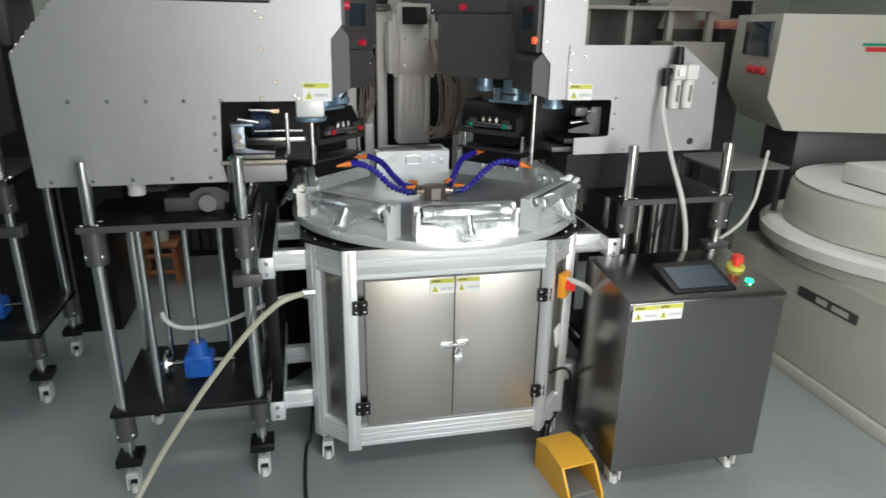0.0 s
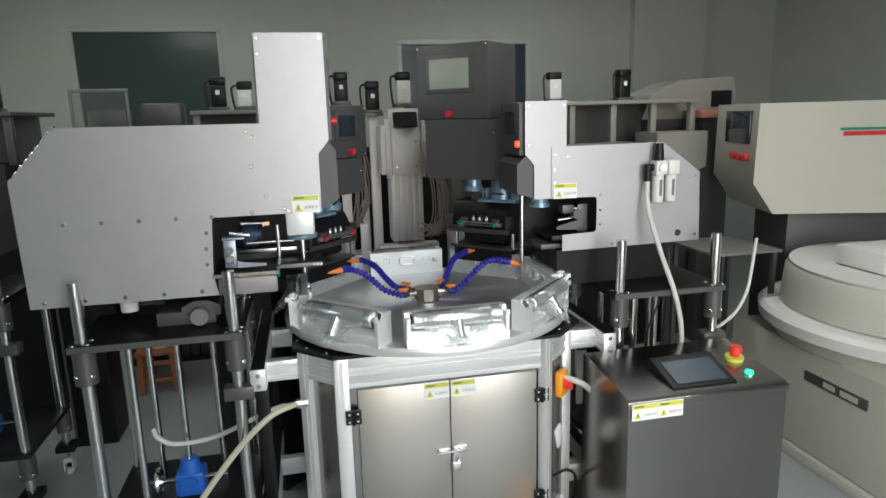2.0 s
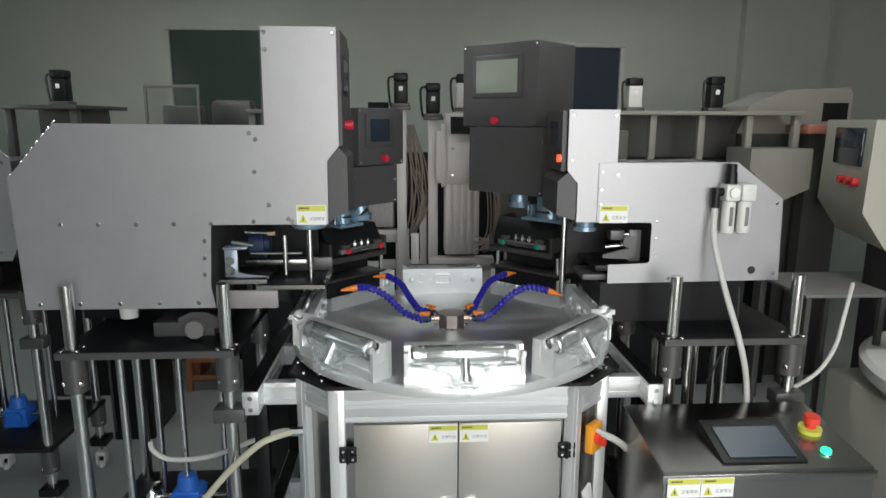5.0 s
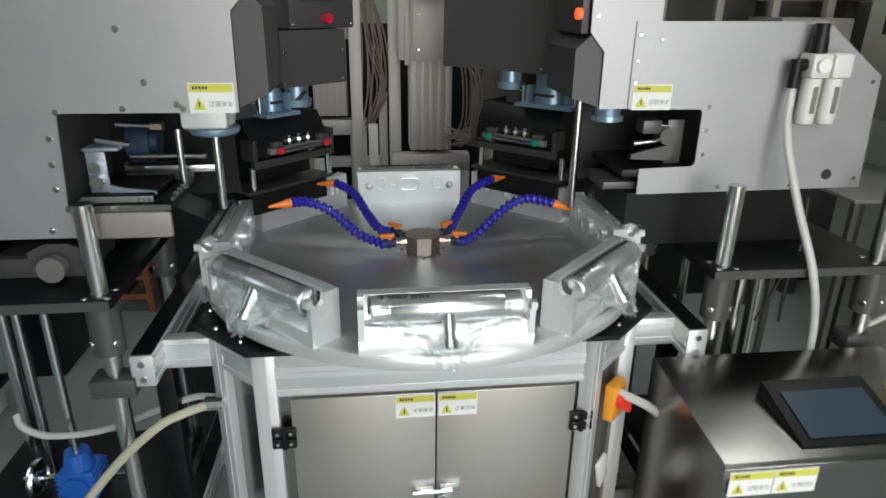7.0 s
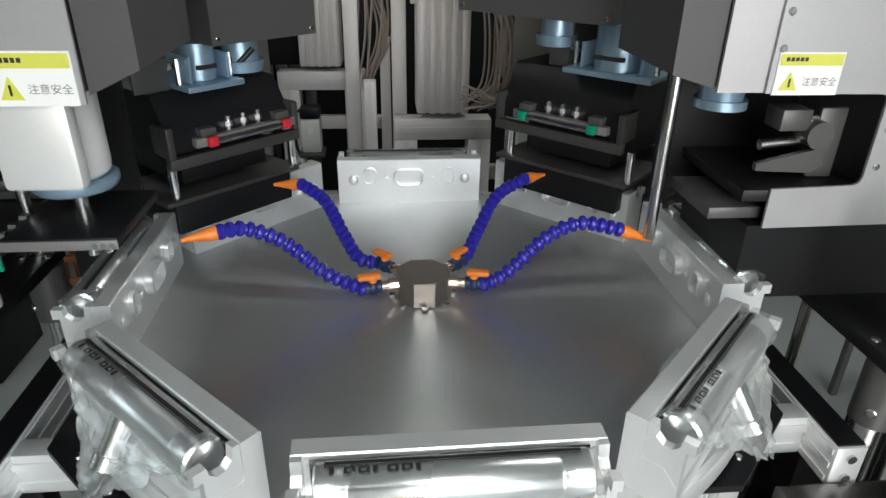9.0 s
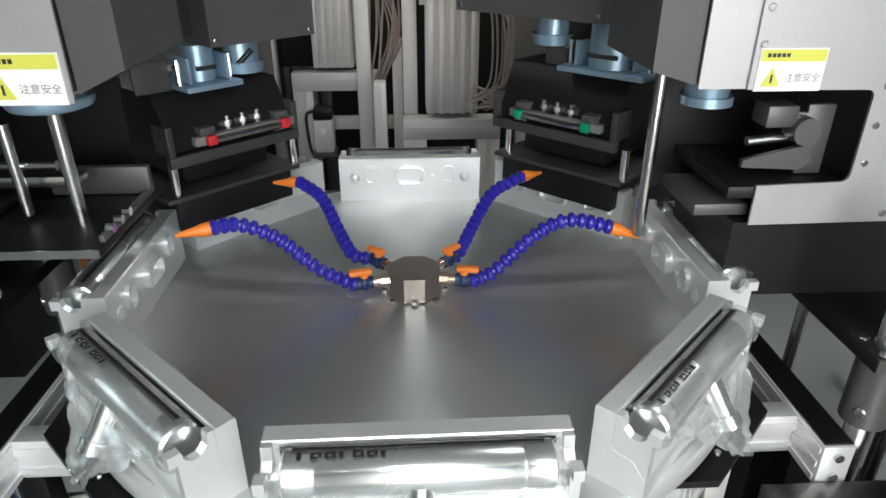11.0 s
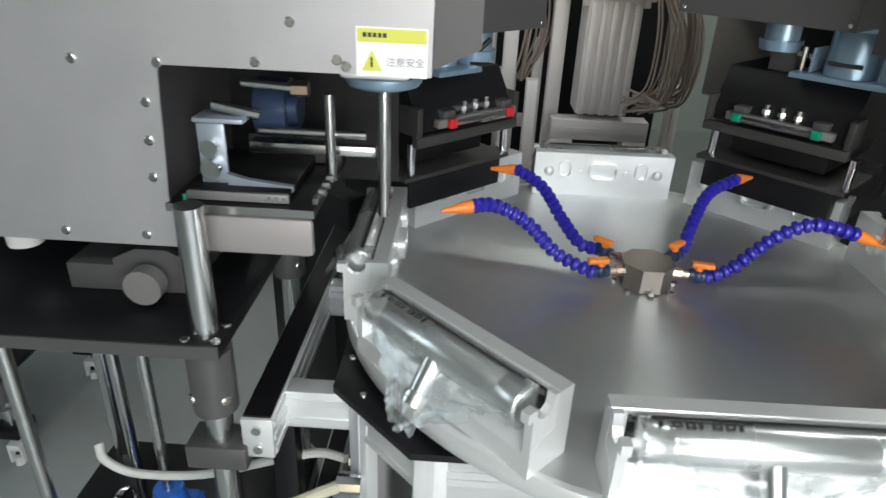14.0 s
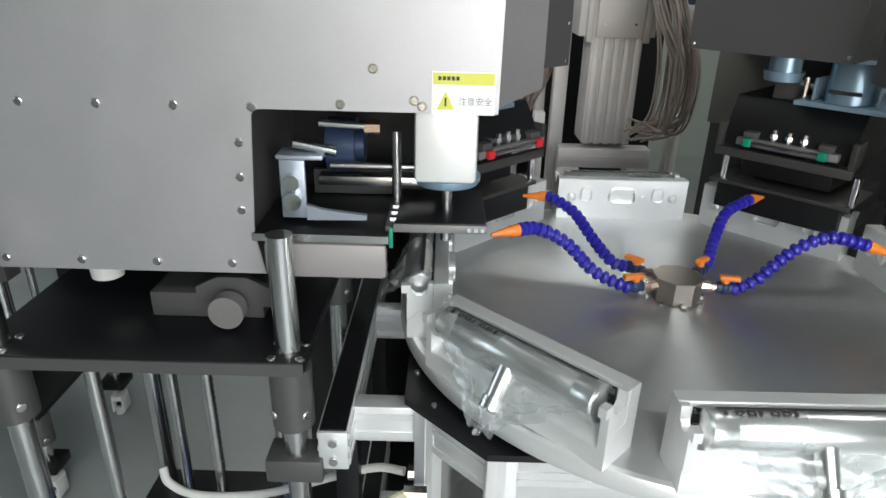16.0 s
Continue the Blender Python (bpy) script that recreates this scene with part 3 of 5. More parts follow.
    wrap = mesh_of("film_gather", bm, CRINKLE, 70)
    return (("tap_barrel", body, "polished chrome barrel"), ("tap_branch", branch, ""), ("lettering", marks, "black print marks and a painted dark line of gap shade"),
            ("film_sleeve", sleeve, "clear plastic film"), ("film_gather", wrap, "crumpled clear film round the branch"))


TAP = tap_meshes()
TAPS = []
for k in range(8):
    t = thing("tap_body", "chrome T-shaped tap body wrapped in clear film, clamped in a fixture", "tap body", "tap bodies on the turntable", pose(TX, TY, TOP, 0, 0, 45 * k))
    TAPS.append((t, 45 * k))
    for nm, me, lb in TAP:
        o = new(nm, me)
        o.parent = t
        if lb:
            o["label"] = lb

# ---- coolant manifold with four segmented hoses ----
hub = thing("coolant_manifold", "small octagonal nickel block with four blue segmented hoses and orange nozzles", "coolant manifold", "", pose(0.541, 2.614, TOP))
hb = B()
o8 = lambda r: [(r * math.cos(radians(22.5 + 45 * k)), r * math.sin(radians(22.5 + 45 * k))) for k in range(8)]
prism(hb, o8(0.050), "z", 0.004, 0.049)
part("block", hb, BRONZE, hub)
part("cap", prism(B(), o8(0.0525), "z", 0.049, 0.054), BRONZE, hub, "dull bronze cap")
for k in range(8):
    a = radians(45 * k)
    part("foot_bolt", rod(B(), (0.058 * math.cos(a), 0.058 * math.sin(a), 0.0005), (0.058 * math.cos(a), 0.058 * math.sin(a), 0.009), 0.006, None, 8), ROD, hub)


BEAD = mesh_of("hose_segment", lathe(B(), [(0.0075, -0.0095), (0.0128, -0.0065), (0.0142, -0.0015), (0.0132, 0.002), (0.0088, 0.0045), (0.0078, 0.0095)], 16), BLUEHOSE)


def segmented_hose(start, pts, tip_dir):
    # fitting, valve with orange lever, beads, nozzle
    s = Vector(start)
    out = Vector((s.x, s.y, 0)).normalized()
    fit = part("fitting", rod(rod(B(), s - out * 0.004, s + out * 0.016, 0.012, None, 8), s + out * 0.016, s + out * 0.03, 0.009), COPPER, hub, "bright brass fitting")
    v = s + out * 0.046
    valve = part("valve", ball(rod(B(), s + out * 0.03, s + out * 0.066, 0.012), v, 0.0145), BLUEDARK, hub, "dark blue ball valve")
    lm = Matrix.Translation(v + Vector((0, 0, 0.016))) @ Matrix.Rotation(math.atan2(out.y, out.x), 4, "Z")
    lb = B()
    rod(lb, (0, 0, -0.006), (0, 0, 0.006), 0.008)
    box(lb, -0.014, 0.028, -0.008, 0.008, 0.002, 0.012, 0.003)
    part("lever", lb, ORANGE, valve, "orange valve lever", lm)
    path = spline([v + out * 0.02] + [Vector(p) for p in pts], 120)
    # beads at even spacing
    acc, last, step = 0.0, path[0], 0.0165
    beads = [(path[0], (path[1] - path[0]).normalized())]
    for p, q in zip(path, path[1:]):
        acc += (q - p).length
        if acc >= step:
            acc = 0.0
            beads.append((q, (q - p).normalized()))
    for p, d in beads:
        o = new("hose_segment", BEAD)
        o.parent, o.matrix_basis = hub, Matrix.Translation(p) @ d.to_track_quat("Z", "Y").to_matrix().to_4x4()
    e, d = beads[-1]
    d = Vector(tip_dir).normalized()
    nz = rod(B(), e + d * 0.004, e + d * 0.022, 0.0125, 0.0115)
    rod(nz, e + d * 0.022, e + d * 0.062, 0.0105, 0.0035, 12)
    part("nozzle", nz, ORANGE, hub, "orange nozzle")


BLUEDARK = material("dark_blue_plastic", (0.012, 0.03, 0.09), 0.35)
segmented_hose((-0.048, -0.010, 0.035), [(-0.178, -0.006, 0.06), (-0.244, -0.010, 0.125), (-0.305, -0.02, 0.158), (-0.350, -0.055, 0.168)], (-1, -0.35, -0.08))
segmented_hose((0.048, -0.008, 0.035), [(0.150, -0.02, 0.055), (0.225, -0.005, 0.12), (0.285, -0.013, 0.152), (0.365, -0.019, 0.138)], (1, -0.1, -0.33))
segmented_hose((-0.036, 0.034, 0.035), [(-0.119, 0.075, 0.045), (-0.152, 0.132, 0.072), (-0.193, 0.21, 0.115), (-0.255, 0.266, 0.137)], (-1, 0.28, -0.1))
segmented_hose((0.036, 0.034, 0.035), [(0.092, 0.085, 0.042), (0.125, 0.150, 0.072), (0.172, 0.22, 0.115), (0.240, 0.262, 0.136)], (1, 0.7, -0.08))

SCREWMESH = mesh_of("panel_screw", rod(rod(B(), (0, 0, -0.001), (0, 0, 0.0022), 0.0078, 0.0074, 12), (0, 0, 0.0022), (0, 0, 0.0034), 0.0074, 0.0058, 12), ROD)


def bolt_on(parent, p, n, r):
    """A domed screw at p on a face with the normal n."""
    o = new("screw", SCREWMESH)
    o.parent = parent
    o.matrix_basis = Matrix.Translation(p) @ Vector(n).to_track_quat("Z", "Y").to_matrix().to_4x4() @ Matrix.Scale(r / 0.0078, 4)


# ---- station stands on chrome posts ----


def post_collar(bm, x, y, z0, z1):
    rod(bm, (x, y, z0), (x, y, z1), 0.036, None, 24)


def station_stand(m=None, w=0.482):
    """Four posts, two black plates, a blue worm gearbox and lifting screws. Origin: the front right post on the floor."""
    st = thing("station_stand", "height-adjustable stand of chrome posts with black plates and a blue gearbox", "stand", "station stands", m)
    P = ((0, 0), (-w, 0), (0, 0.455), (-w, 0.455))
    pb = B()
    box(pb, -w - 0.038, 0.03, -0.035, 0.49, 1.040, 1.066, 0.003)
    up = part("upper_plate", pb, BLACK, st, "black anodised upper plate")
    # lighter strip paints the light that falls on the black front edge
    part("lit_plate_edge", box(B(), -w - 0.0385, 0.0305, -0.0378, -0.0352, 1.042, 1.064), DARKCOLLAR, up, "grey strip for light on the black plate's front edge")
    lo = part("lower_plate", box(B(), -w - 0.038, 0.03, -0.035, 0.49, 0.335, 0.355, 0.003), BLACK, st, "black lower plate")
    for i, (x, y) in enumerate(P):
        p = part("post", rod(B(), (x, y, 0.13), (x, y, 1.275), 0.0205, None, 24), ROD, st, "hard chrome guide post")
        cb = B()
        post_collar(cb, x, y, 0.23, 0.335)
        lc = part("collar", cb, DARKCOLLAR, st, "dark steel guide collar")
        cb = B()
        post_collar(cb, x, y, 0.925, 1.04)
        c = part("collar", cb, DARKCOLLAR, st, "dark steel guide collar")
        for z, holder in ((0.955, c), (0.25, lc)):
            for a in (-50, 50):
                dx, dy = math.sin(radians(a)), -math.cos(radians(a))
                bolt_on(holder, (x + 0.035 * dx, y + 0.035 * dy, z), (dx, dy, 0), 0.009)
        for a in range(4):
            q = radians(45 + 90 * a)
            bolt_on(up, (x + 0.033 * math.cos(q), y + 0.033 * math.sin(q), 1.066), (0, 0, 1), 0.008)
        part("foot_plate", box(B(), x - 0.045, x + 0.045, y - 0.045, y + 0.045, 0.125, 0.16, 0.004), BLACK, st)
        castor(st, x, y, 0, 0.13)
        if i == 0:
            part("stop_clamp", box(B(), x - 0.05, x + 0.05, y - 0.032, y + 0.032, 0.815, 0.862, 0.004), DARKCOLLAR, st, "split stop clamp")
    for x, y, r in ((-0.35, 0.02, 0.0125), (-0.12, 0.3, 0.0125), (-0.355, 0.3, 0.0125)):
        part("lift_rod", rod(B(), (x, y, 0.355), (x, y, 1.04), r), ROD, st, "steel guide rod")
    sb = B()
    n = 70
    lathe(sb, [(0.0125 - 0.002 * (k % 2), 0.50 + 0.54 * k / n) for k in range(n + 1)], 14, Matrix.Translation((-0.235, 0.21, 0)))
    part("lead_screw", sb, ROD, st, "threaded lifting screw")
    gb = B()
    box(gb, -0.285, -0.185, 0.17, 0.26, 0.355, 0.45, 0.010)
    rod(gb, (-0.235, 0.21, 0.45), (-0.235, 0.21, 0.50), 0.04, 0.032, 20)
    rod(gb, (-0.235, 0.172, 0.405), (-0.235, 0.16, 0.405), 0.034, None, 20)
    for k in range(5):
        box(gb, -0.288, -0.182, 0.168, 0.262, 0.368 + 0.016 * k, 0.374 + 0.016 * k)
    g = part("gearbox", gb, BLUE, st, "blue painted worm gearbox")
    sh = B()
    rod(sh, (-0.39, 0.215, 0.41), (-0.10, 0.215, 0.41), 0.009)
    part("shaft", sh, ROD, g, "bright cross shaft")
    wheel = B()
    mt = Matrix.Translation((-0.355, 0.215, 0.41)) @ Matrix.Rotation(radians(90), 4, "Y")
    lathe(wheel, [(0.010, -0.014), (0.02, -0.014), (0.022, -0.004), (0.044, -0.003), (0.047, -0.008), (0.052, -0.008), (0.055, 0.0), (0.052, 0.008), (0.047, 0.008), (0.044, 0.003), (0.022, 0.004), (0.02, 0.014), (0.010, 0.014)], 28, mt)
    part("handwheel", wheel, CHROME, g, "chrome handwheel")
    return st


GREYKNOB = material("grey_knurled_aluminium", (0.19, 0.185, 0.18), 0.5, 0.3, 0.2, 200, 0.05, 0.1)
DARKCOLLAR = material("dark_burnished_steel", (0.10, 0.098, 0.097), 0.4, 0.4, 0.1, 60, 0.12)
stand = station_stand(pose(-0.202, 2.296, 0))
copy_thing(stand, pose(-1.225, 3.03, 0))

# right-hand stand: the same build the other way round
station_stand(pose(1.695, 2.335, 0), 0.42)


# ---- left polishing unit ----


def screws_on(parent, pts, y, r=0.0075):
    for x, z in pts:
        o = new("panel_screw", SCREWMESH)
        o.parent, o.matrix_basis = parent, Matrix.Translation((x, y, z)) @ Matrix.Rotation(radians(90), 4, "X") @ Matrix.Scale(r / 0.0078, 4)


def curve_corner(a, b, c, r, n=5):
    """Rounds the corner b of a polygon between a and c."""
    a, b, c = Vector(a), Vector(b), Vector(c)
    p, q = b + (a - b).normalized() * r, b + (c - b).normalized() * r
    return [tuple((1 - t) ** 2 * p + 2 * t * (1 - t) * b + t * t * q) for t in (k / n for k in range(n + 1))]


LY = 2.357
left_poly = [(-0.845, 1.178), (-0.852, 1.60), (-0.700, 1.768), (-0.062, 1.764), (-0.060, 2.058), (0.166, 2.058), (0.166, 1.700), (0.128, 1.655), (0.126, 1.452)]
left_poly += curve_corner((0.126, 1.452), (-0.245, 1.452), (-0.258, 1.250), 0.012)
left_poly += [(-0.258, 1.250), (-0.245, 1.178)]
unit = thing("polishing_unit", "large grey sheet-steel polishing unit with a tall head and side opening", "polishing unit", "polishing units")
part("side_panel", prism(B(), left_poly, "y", LY, LY + 0.004), GREY, unit, "grey powder-coated side panel")
part("casing", prism(B(), [(-0.835, 1.19), (-0.842, 1.595), (-0.695, 1.760), (-0.07, 1.757), (-0.065, 2.050), (0.158, 2.050), (0.158, 1.700), (0.12, 1.658), (0.118, 1.462), (-0.255, 1.462), (-0.268, 1.25), (-0.255, 1.19)], "y", LY + 0.0045, 2.90), DARK, unit, "dark casing")
screws_on(unit, [(-0.71 + 0.1165 * k, 1.455) for k in range(5)] + [(-0.11, 1.462), (0.012, 1.462), (-0.10, 1.62), (-0.092, 1.72), (-0.11, 1.74), (0.0, 1.47), (-0.05, 1.99), (-0.268, 1.40), (-0.272, 1.345), (-0.275, 1.29), (-0.06, 1.515)] + [(-0.80 + 0.125 * k, 1.196) for k in range(5)] + [(-0.05, 2.04), (0.155, 2.04)], LY)
eb = B()
for k in range(9):
    f = k / 8
    screw(eb, (-0.848 + 0.148 * f, LY + 0.012, 1.606 + 0.164 * f), (-0.7, 0, 0.7), 0.008)
part("edge_screw", eb, ROD, unit)
caution_sticker(unit, 0.026, LY, 1.514, 0.094, 0.063)
# dark front of the head, towards the turntable
fr = part("head_front", prism(B(), [(LY + 0.006, 2.05), (2.62, 2.05), (2.62, 1.70), (LY + 0.006, 1.70)], "x", 0.1585, 0.178), DARK, unit, "charcoal front plate")
part("bezel", box(B(), 0.178, 0.182, 2.40, 2.56, 1.86, 1.98, 0.003), BLACK, fr)
part("screen", box(B(), 0.182, 0.1835, 2.415, 2.545, 1.872, 1.968), SCREENOFF, fr, "small dark touch screen")
part("stop_button", rod(rod(B(), (0.178, 2.48, 1.765), (0.192, 2.48, 1.765), 0.014), (0.192, 2.48, 1.765), (0.204, 2.48, 1.765), 0.015), REDLAMP, fr, "lit red button")
part("chin", prism(B(), [(0.159, 1.70), (0.19, 1.665), (0.19, 1.49), (0.127, 1.46), (0.127, 1.652)], "y", LY + 0.012, 2.60), DARK, unit, "charcoal lower hood")
# opening: dark lining and what is in it
part("opening_back", box(B(), -0.30, 0.05, 2.66, 2.67, 1.19, 1.50), BLACK, unit, "black inner wall")
br = B()
box(br, -0.222, -0.180, 2.40, 2.408, 1.262, 1.362, 0.003)
box(br, -0.226, -0.150, 2.398, 2.45, 1.3625, 1.370, 0.002)
prism(br, [(-0.179, 1.262), (-0.179, 1.288), (-0.15, 1.280), (-0.08, 1.272), (-0.08, 1.264)], "y", 2.392, 2.402)
part("bracket", br, ZINC, unit, "pale zinc bracket")
part("clamp_screw", rod(B(), (-0.200, 2.4, 1.328), (-0.200, 2.384, 1.328), 0.013, None, 14), CHROME, unit, "bright clamp screw")
for p, q, r, n in (((-0.200, 2.4, 1.296), (-0.200, 2.382, 1.296), 0.015, 14), ((-0.20, 2.42, 1.385), (-0.13, 2.42, 1.372), 0.008, 12),
                   ((-0.16, 2.44, 1.415), (-0.07, 2.44, 1.41), 0.007, 12)):
    part("clamp_screw", rod(B(), p, q, r, None, n), CHROME, unit, "bright clamp screw")
part("nut", rod(B(), (-0.085, 2.44, 1.41), (-0.06, 2.44, 1.41), 0.0125, None, 6), COPPER, unit, "brass nut")
for p, q, r in (((-0.035, 2.46, 1.262), (-0.035, 2.46, 1.40), 0.0085), ((0.052, 2.44, 1.215), (0.052, 2.44, 1.43), 0.010), ((-0.15, 2.47, 1.335), (0.02, 2.47, 1.335), 0.007)):
    part("guide_rod", rod(B(), p, q, r), ROD, unit, "bright guide rod")
part("guide_bar", box(B(), -0.18, 0.03, 2.50, 2.53, 1.288, 1.306, 0.003), ROD, unit)
NAVY = material("navy_motor_paint", (0.03, 0.05, 0.10), 0.35, 0.3)
part("motor", rod(rod(B(), (-0.16, 2.52, 1.36), (-0.11, 2.52, 1.36), 0.048, None, 24), (-0.11, 2.52, 1.36), (-0.095, 2.52, 1.36), 0.03, None, 20), NAVY, unit, "dark navy motor")
# lower details hanging under the unit
ud = B()
box(ud, -0.47, -0.27, 2.40, 2.60, 1.067, 1.115, 0.003)
prism(ud, [(-0.38, 1.115), (-0.38, 1.135), (-0.34, 1.155), (-0.29, 1.155), (-0.25, 1.135), (-0.25, 1.10), (-0.30, 1.098)], "y", 2.385, 2.398)
part("slide_base", ud, DARKCOLLAR, unit, "burnished slide base")
part("handwheel_knob", rod(rod(B(), (-0.318, 2.372, 1.106), (-0.318, 2.345, 1.106), 0.030, None, 28), (-0.318, 2.385, 1.106), (-0.318, 2.36, 1.106), 0.012), GREYKNOB, unit, "round grey knob")
for a, b in ((-0.80, -0.66), (-0.46, -0.27)):
    part("support_block", box(B(), a, b, 2.62, 2.85, 1.067, 1.19), BLACK, unit)
part("cup", rod(B(), (-0.565, 2.45, 1.122), (-0.565, 2.45, 1.190), 0.028, 0.032, 20), WHITEP, unit, "white plastic cup under the unit")

# moving spindle sleeve and slide plate of the left unit
part("apron", box(B(), -0.245, -0.044, LY - 0.0045, LY + 0.008, 1.174, 1.236, 0.008), TAUPE, unit, "taupe apron plate")
slide_tray = thing("slide_tray", "black sliding tray with a bare metal edge in the unit's opening", "sliding tray")
part("tray", box(B(), -0.262, -0.041, LY - 0.002, 2.62, 1.238, 1.252, 0.002), BLACK, slide_tray, "black tray")
part("edge_strip", box(B(), -0.262, -0.041, LY - 0.0045, LY - 0.0025, 1.239, 1.2515), ROD, slide_tray, "bare metal front edge")
part("back_lip", box(B(), -0.20, -0.040, 2.56, 2.575, 1.253, 1.300, 0.002), DARKCOLLAR, slide_tray, "raised dark back lip")
part("end_cap", box(B(), -0.048, -0.040, 2.375, 2.558, 1.2525, 1.262, 0.001), DARKCOLLAR, slide_tray)
for yy in (2.39, 2.42, 2.45):
    part("bolt", rod(B(), (-0.0405, yy, 1.268), (-0.030, yy, 1.268), 0.007, None, 8), CHROME, slide_tray, "bright bolt")
sleeve = thing("spindle_sleeve", "pale metal spindle sleeve sliding out under the polishing head", "spindle", "", pose(0.052, 2.44, 1.44))
SLEEVE = material("pale_sleeve_metal", (0.74, 0.74, 0.73), 0.36, 0.35, 0.08, 60, 0.1, 0.03, (1, 1, 12))
part("cover_plate", box(B(), -0.052, 0.046, -0.078, -0.0495, 0.010, 0.14, 0.008), SLEEVE, sleeve, "pale cover plate")
part("barrel", lathe(B(), [(0.02, 0.006), (0.040, 0.006), (0.047, 0.012), (0.049, 0.022), (0.049, 0.14), (0.02, 0.14)], 40), SLEEVE, sleeve, "satin steel barrel")
part("flange", lathe(B(), [(0.02, -0.014), (0.040, -0.014), (0.052, -0.010), (0.056, -0.004), (0.056, 0.004), (0.02, 0.0055)], 36), PALEBLUE, sleeve, "pale blue round flange")
slide = thing("slide_plate", "flat black slide plate on the polishing unit", "slide plate", "", pose(0, 0, 1.256))
part("plate", box(B(), -0.032, 0.118, 2.372, 2.55, 0.0, 0.014, 0.002), BLACK, slide)
part("edge_strip", box(B(), -0.034, 0.119, 2.368, 2.3715, -0.002, 0.012, 0.001), GREYKNOB, slide, "bare metal edge with three bolts")
for x in (0.090, 0.101, 0.112):
    part("edge_bolt", rod(B(), (x, 2.3685, 0.005), (x, 2.366, 0.005), 0.004, None, 10), CHROME, slide, "small bright bolt")
part("stop", box(B(), -0.041, -0.0345, 2.366, 2.372, -0.03, 0.006, 0.001), GREENP, slide, "green stop")

# ---- right polishing unit ----
RY = 2.465
runit = thing("polishing_unit", "grey sheet-steel polishing unit with a shorter head and an air filter", "polishing unit", "polishing units")
part("head_panel", prism(B(), [(0.925, 1.818), (1.097, 1.818), (1.097, 1.436), (0.963, 1.436), (0.963, 1.570), (0.925, 1.615)], "y", RY + 0.006, RY + 0.012), LITGREY, runit, "grey head panel")
rpoly = [(1.034, 1.436), (1.034, 1.640), (1.517, 1.643), (1.690, 1.515), (1.702, 1.225), (1.082, 1.218), (1.082, 1.285)]
rpoly += curve_corner((1.082, 1.285), (1.229, 1.290), (1.229, 1.433), 0.015) + curve_corner((1.229, 1.290), (1.229, 1.434), (1.034, 1.436), 0.012)
part("side_panel", prism(B(), rpoly, "y", RY, RY + 0.005), GREY, runit, "grey powder-coated side panel")
part("casing", prism(B(), [(0.935, 1.81), (1.09, 1.81), (1.09, 1.63), (1.51, 1.635), (1.68, 1.51), (1.69, 1.235), (1.26, 1.23), (1.24, 1.44), (0.97, 1.44), (0.97, 1.57), (0.935, 1.61)], "y", RY + 0.0125, 2.80), DARK, runit, "dark casing")
part("opening_back", box(B(), 0.99, 1.26, 2.70, 2.71, 1.20, 1.45), BLACK, runit, "black inner wall")
part("tray", box(B(), 1.04, 1.25, RY + 0.006, 2.70, 1.262, 1.282, 0.002), BLACK, runit)
screws_on(runit, [(1.045, 1.61), (1.045, 1.55), (1.045, 1.50), (1.10, 1.60), (1.50, 1.63), (1.245, 1.44), (1.245, 1.38), (1.245, 1.32), (1.67, 1.50), (1.68, 1.25), (1.3, 1.235), (1.5, 1.235)], RY, 0.006)
screws_on(runit, [(0.94, 1.80), (1.085, 1.80), (0.94, 1.65)], RY + 0.006, 0.006)
part("bolt_hole", rod(B(), (1.60, RY - 0.002, 1.262), (1.60, RY + 0.001, 1.262), 0.014, None, 16), INK, runit)
caution_sticker(runit, 1.042, RY, 1.495, 0.099, 0.061)
part("head_front", box(B(), 0.905, 0.924, RY + 0.02, 2.72, 1.61, 1.815, 0.003), DARK, runit, "charcoal front plate")
part("indicator", rod(B(), (0.905, 2.49, 1.655), (0.892, 2.49, 1.655), 0.013), ORANGELAMP, runit, "lit orange-red button")
part("screen", box(B(), 0.902, 0.905, 2.53, 2.66, 1.69, 1.78), SCREENOFF, runit)
part("chin", prism(B(), [(0.934, 1.61), (0.895, 1.575), (0.895, 1.46), (0.962, 1.44), (0.962, 1.57)], "y", RY + 0.015, 2.72), DARK, runit, "charcoal lower hood")
part("spindle_flange", rod(rod(B(), (1.018, 2.56, 1.445), (1.018, 2.56, 1.408), 0.037, 0.034, 28), (1.018, 2.56, 1.408), (1.018, 2.56, 1.394), 0.042, None, 28), PALEBLUE, runit, "pale blue spindle flange")
for p, q, r in (((0.948, 2.58, 1.15), (0.948, 2.58, 1.44), 0.010), ((1.09, 2.54, 1.335), (1.19, 2.54, 1.345), 0.009), ((1.12, 2.53, 1.385), (1.21, 2.53, 1.38), 0.008)):
    part("guide_rod", rod(B(), p, q, r), ROD, runit, "bright guide rod")
br = B()
box(br, 1.17, 1.215, 2.52, 2.53, 1.284, 1.40, 0.003)
prism(br, [(1.075, 1.30), (1.075, 1.312), (1.17, 1.335), (1.19, 1.31), (1.17, 1.295)], "y", 2.51, 2.52)
rod(br, (1.165, 2.54, 1.36), (1.165, 2.50, 1.36), 0.022, None, 16)
box(br, 1.10, 1.15, 2.51, 2.56, 1.365, 1.40, 0.003)
part("bracket", br, DARKCOLLAR, runit, "dark steel bracket with clamp lever")
part("front_slide", box(B(), 1.0, 1.09, 2.49, 2.64, 1.225, 1.245, 0.002), DARKCOLLAR, runit, "dark slide plate")
part("under_block", box(box(B(), 1.10, 1.60, 2.50, 2.78, 1.066, 1.232), 1.06, 1.12, 2.47, 2.7, 1.12, 1.22), BLACK, runit)

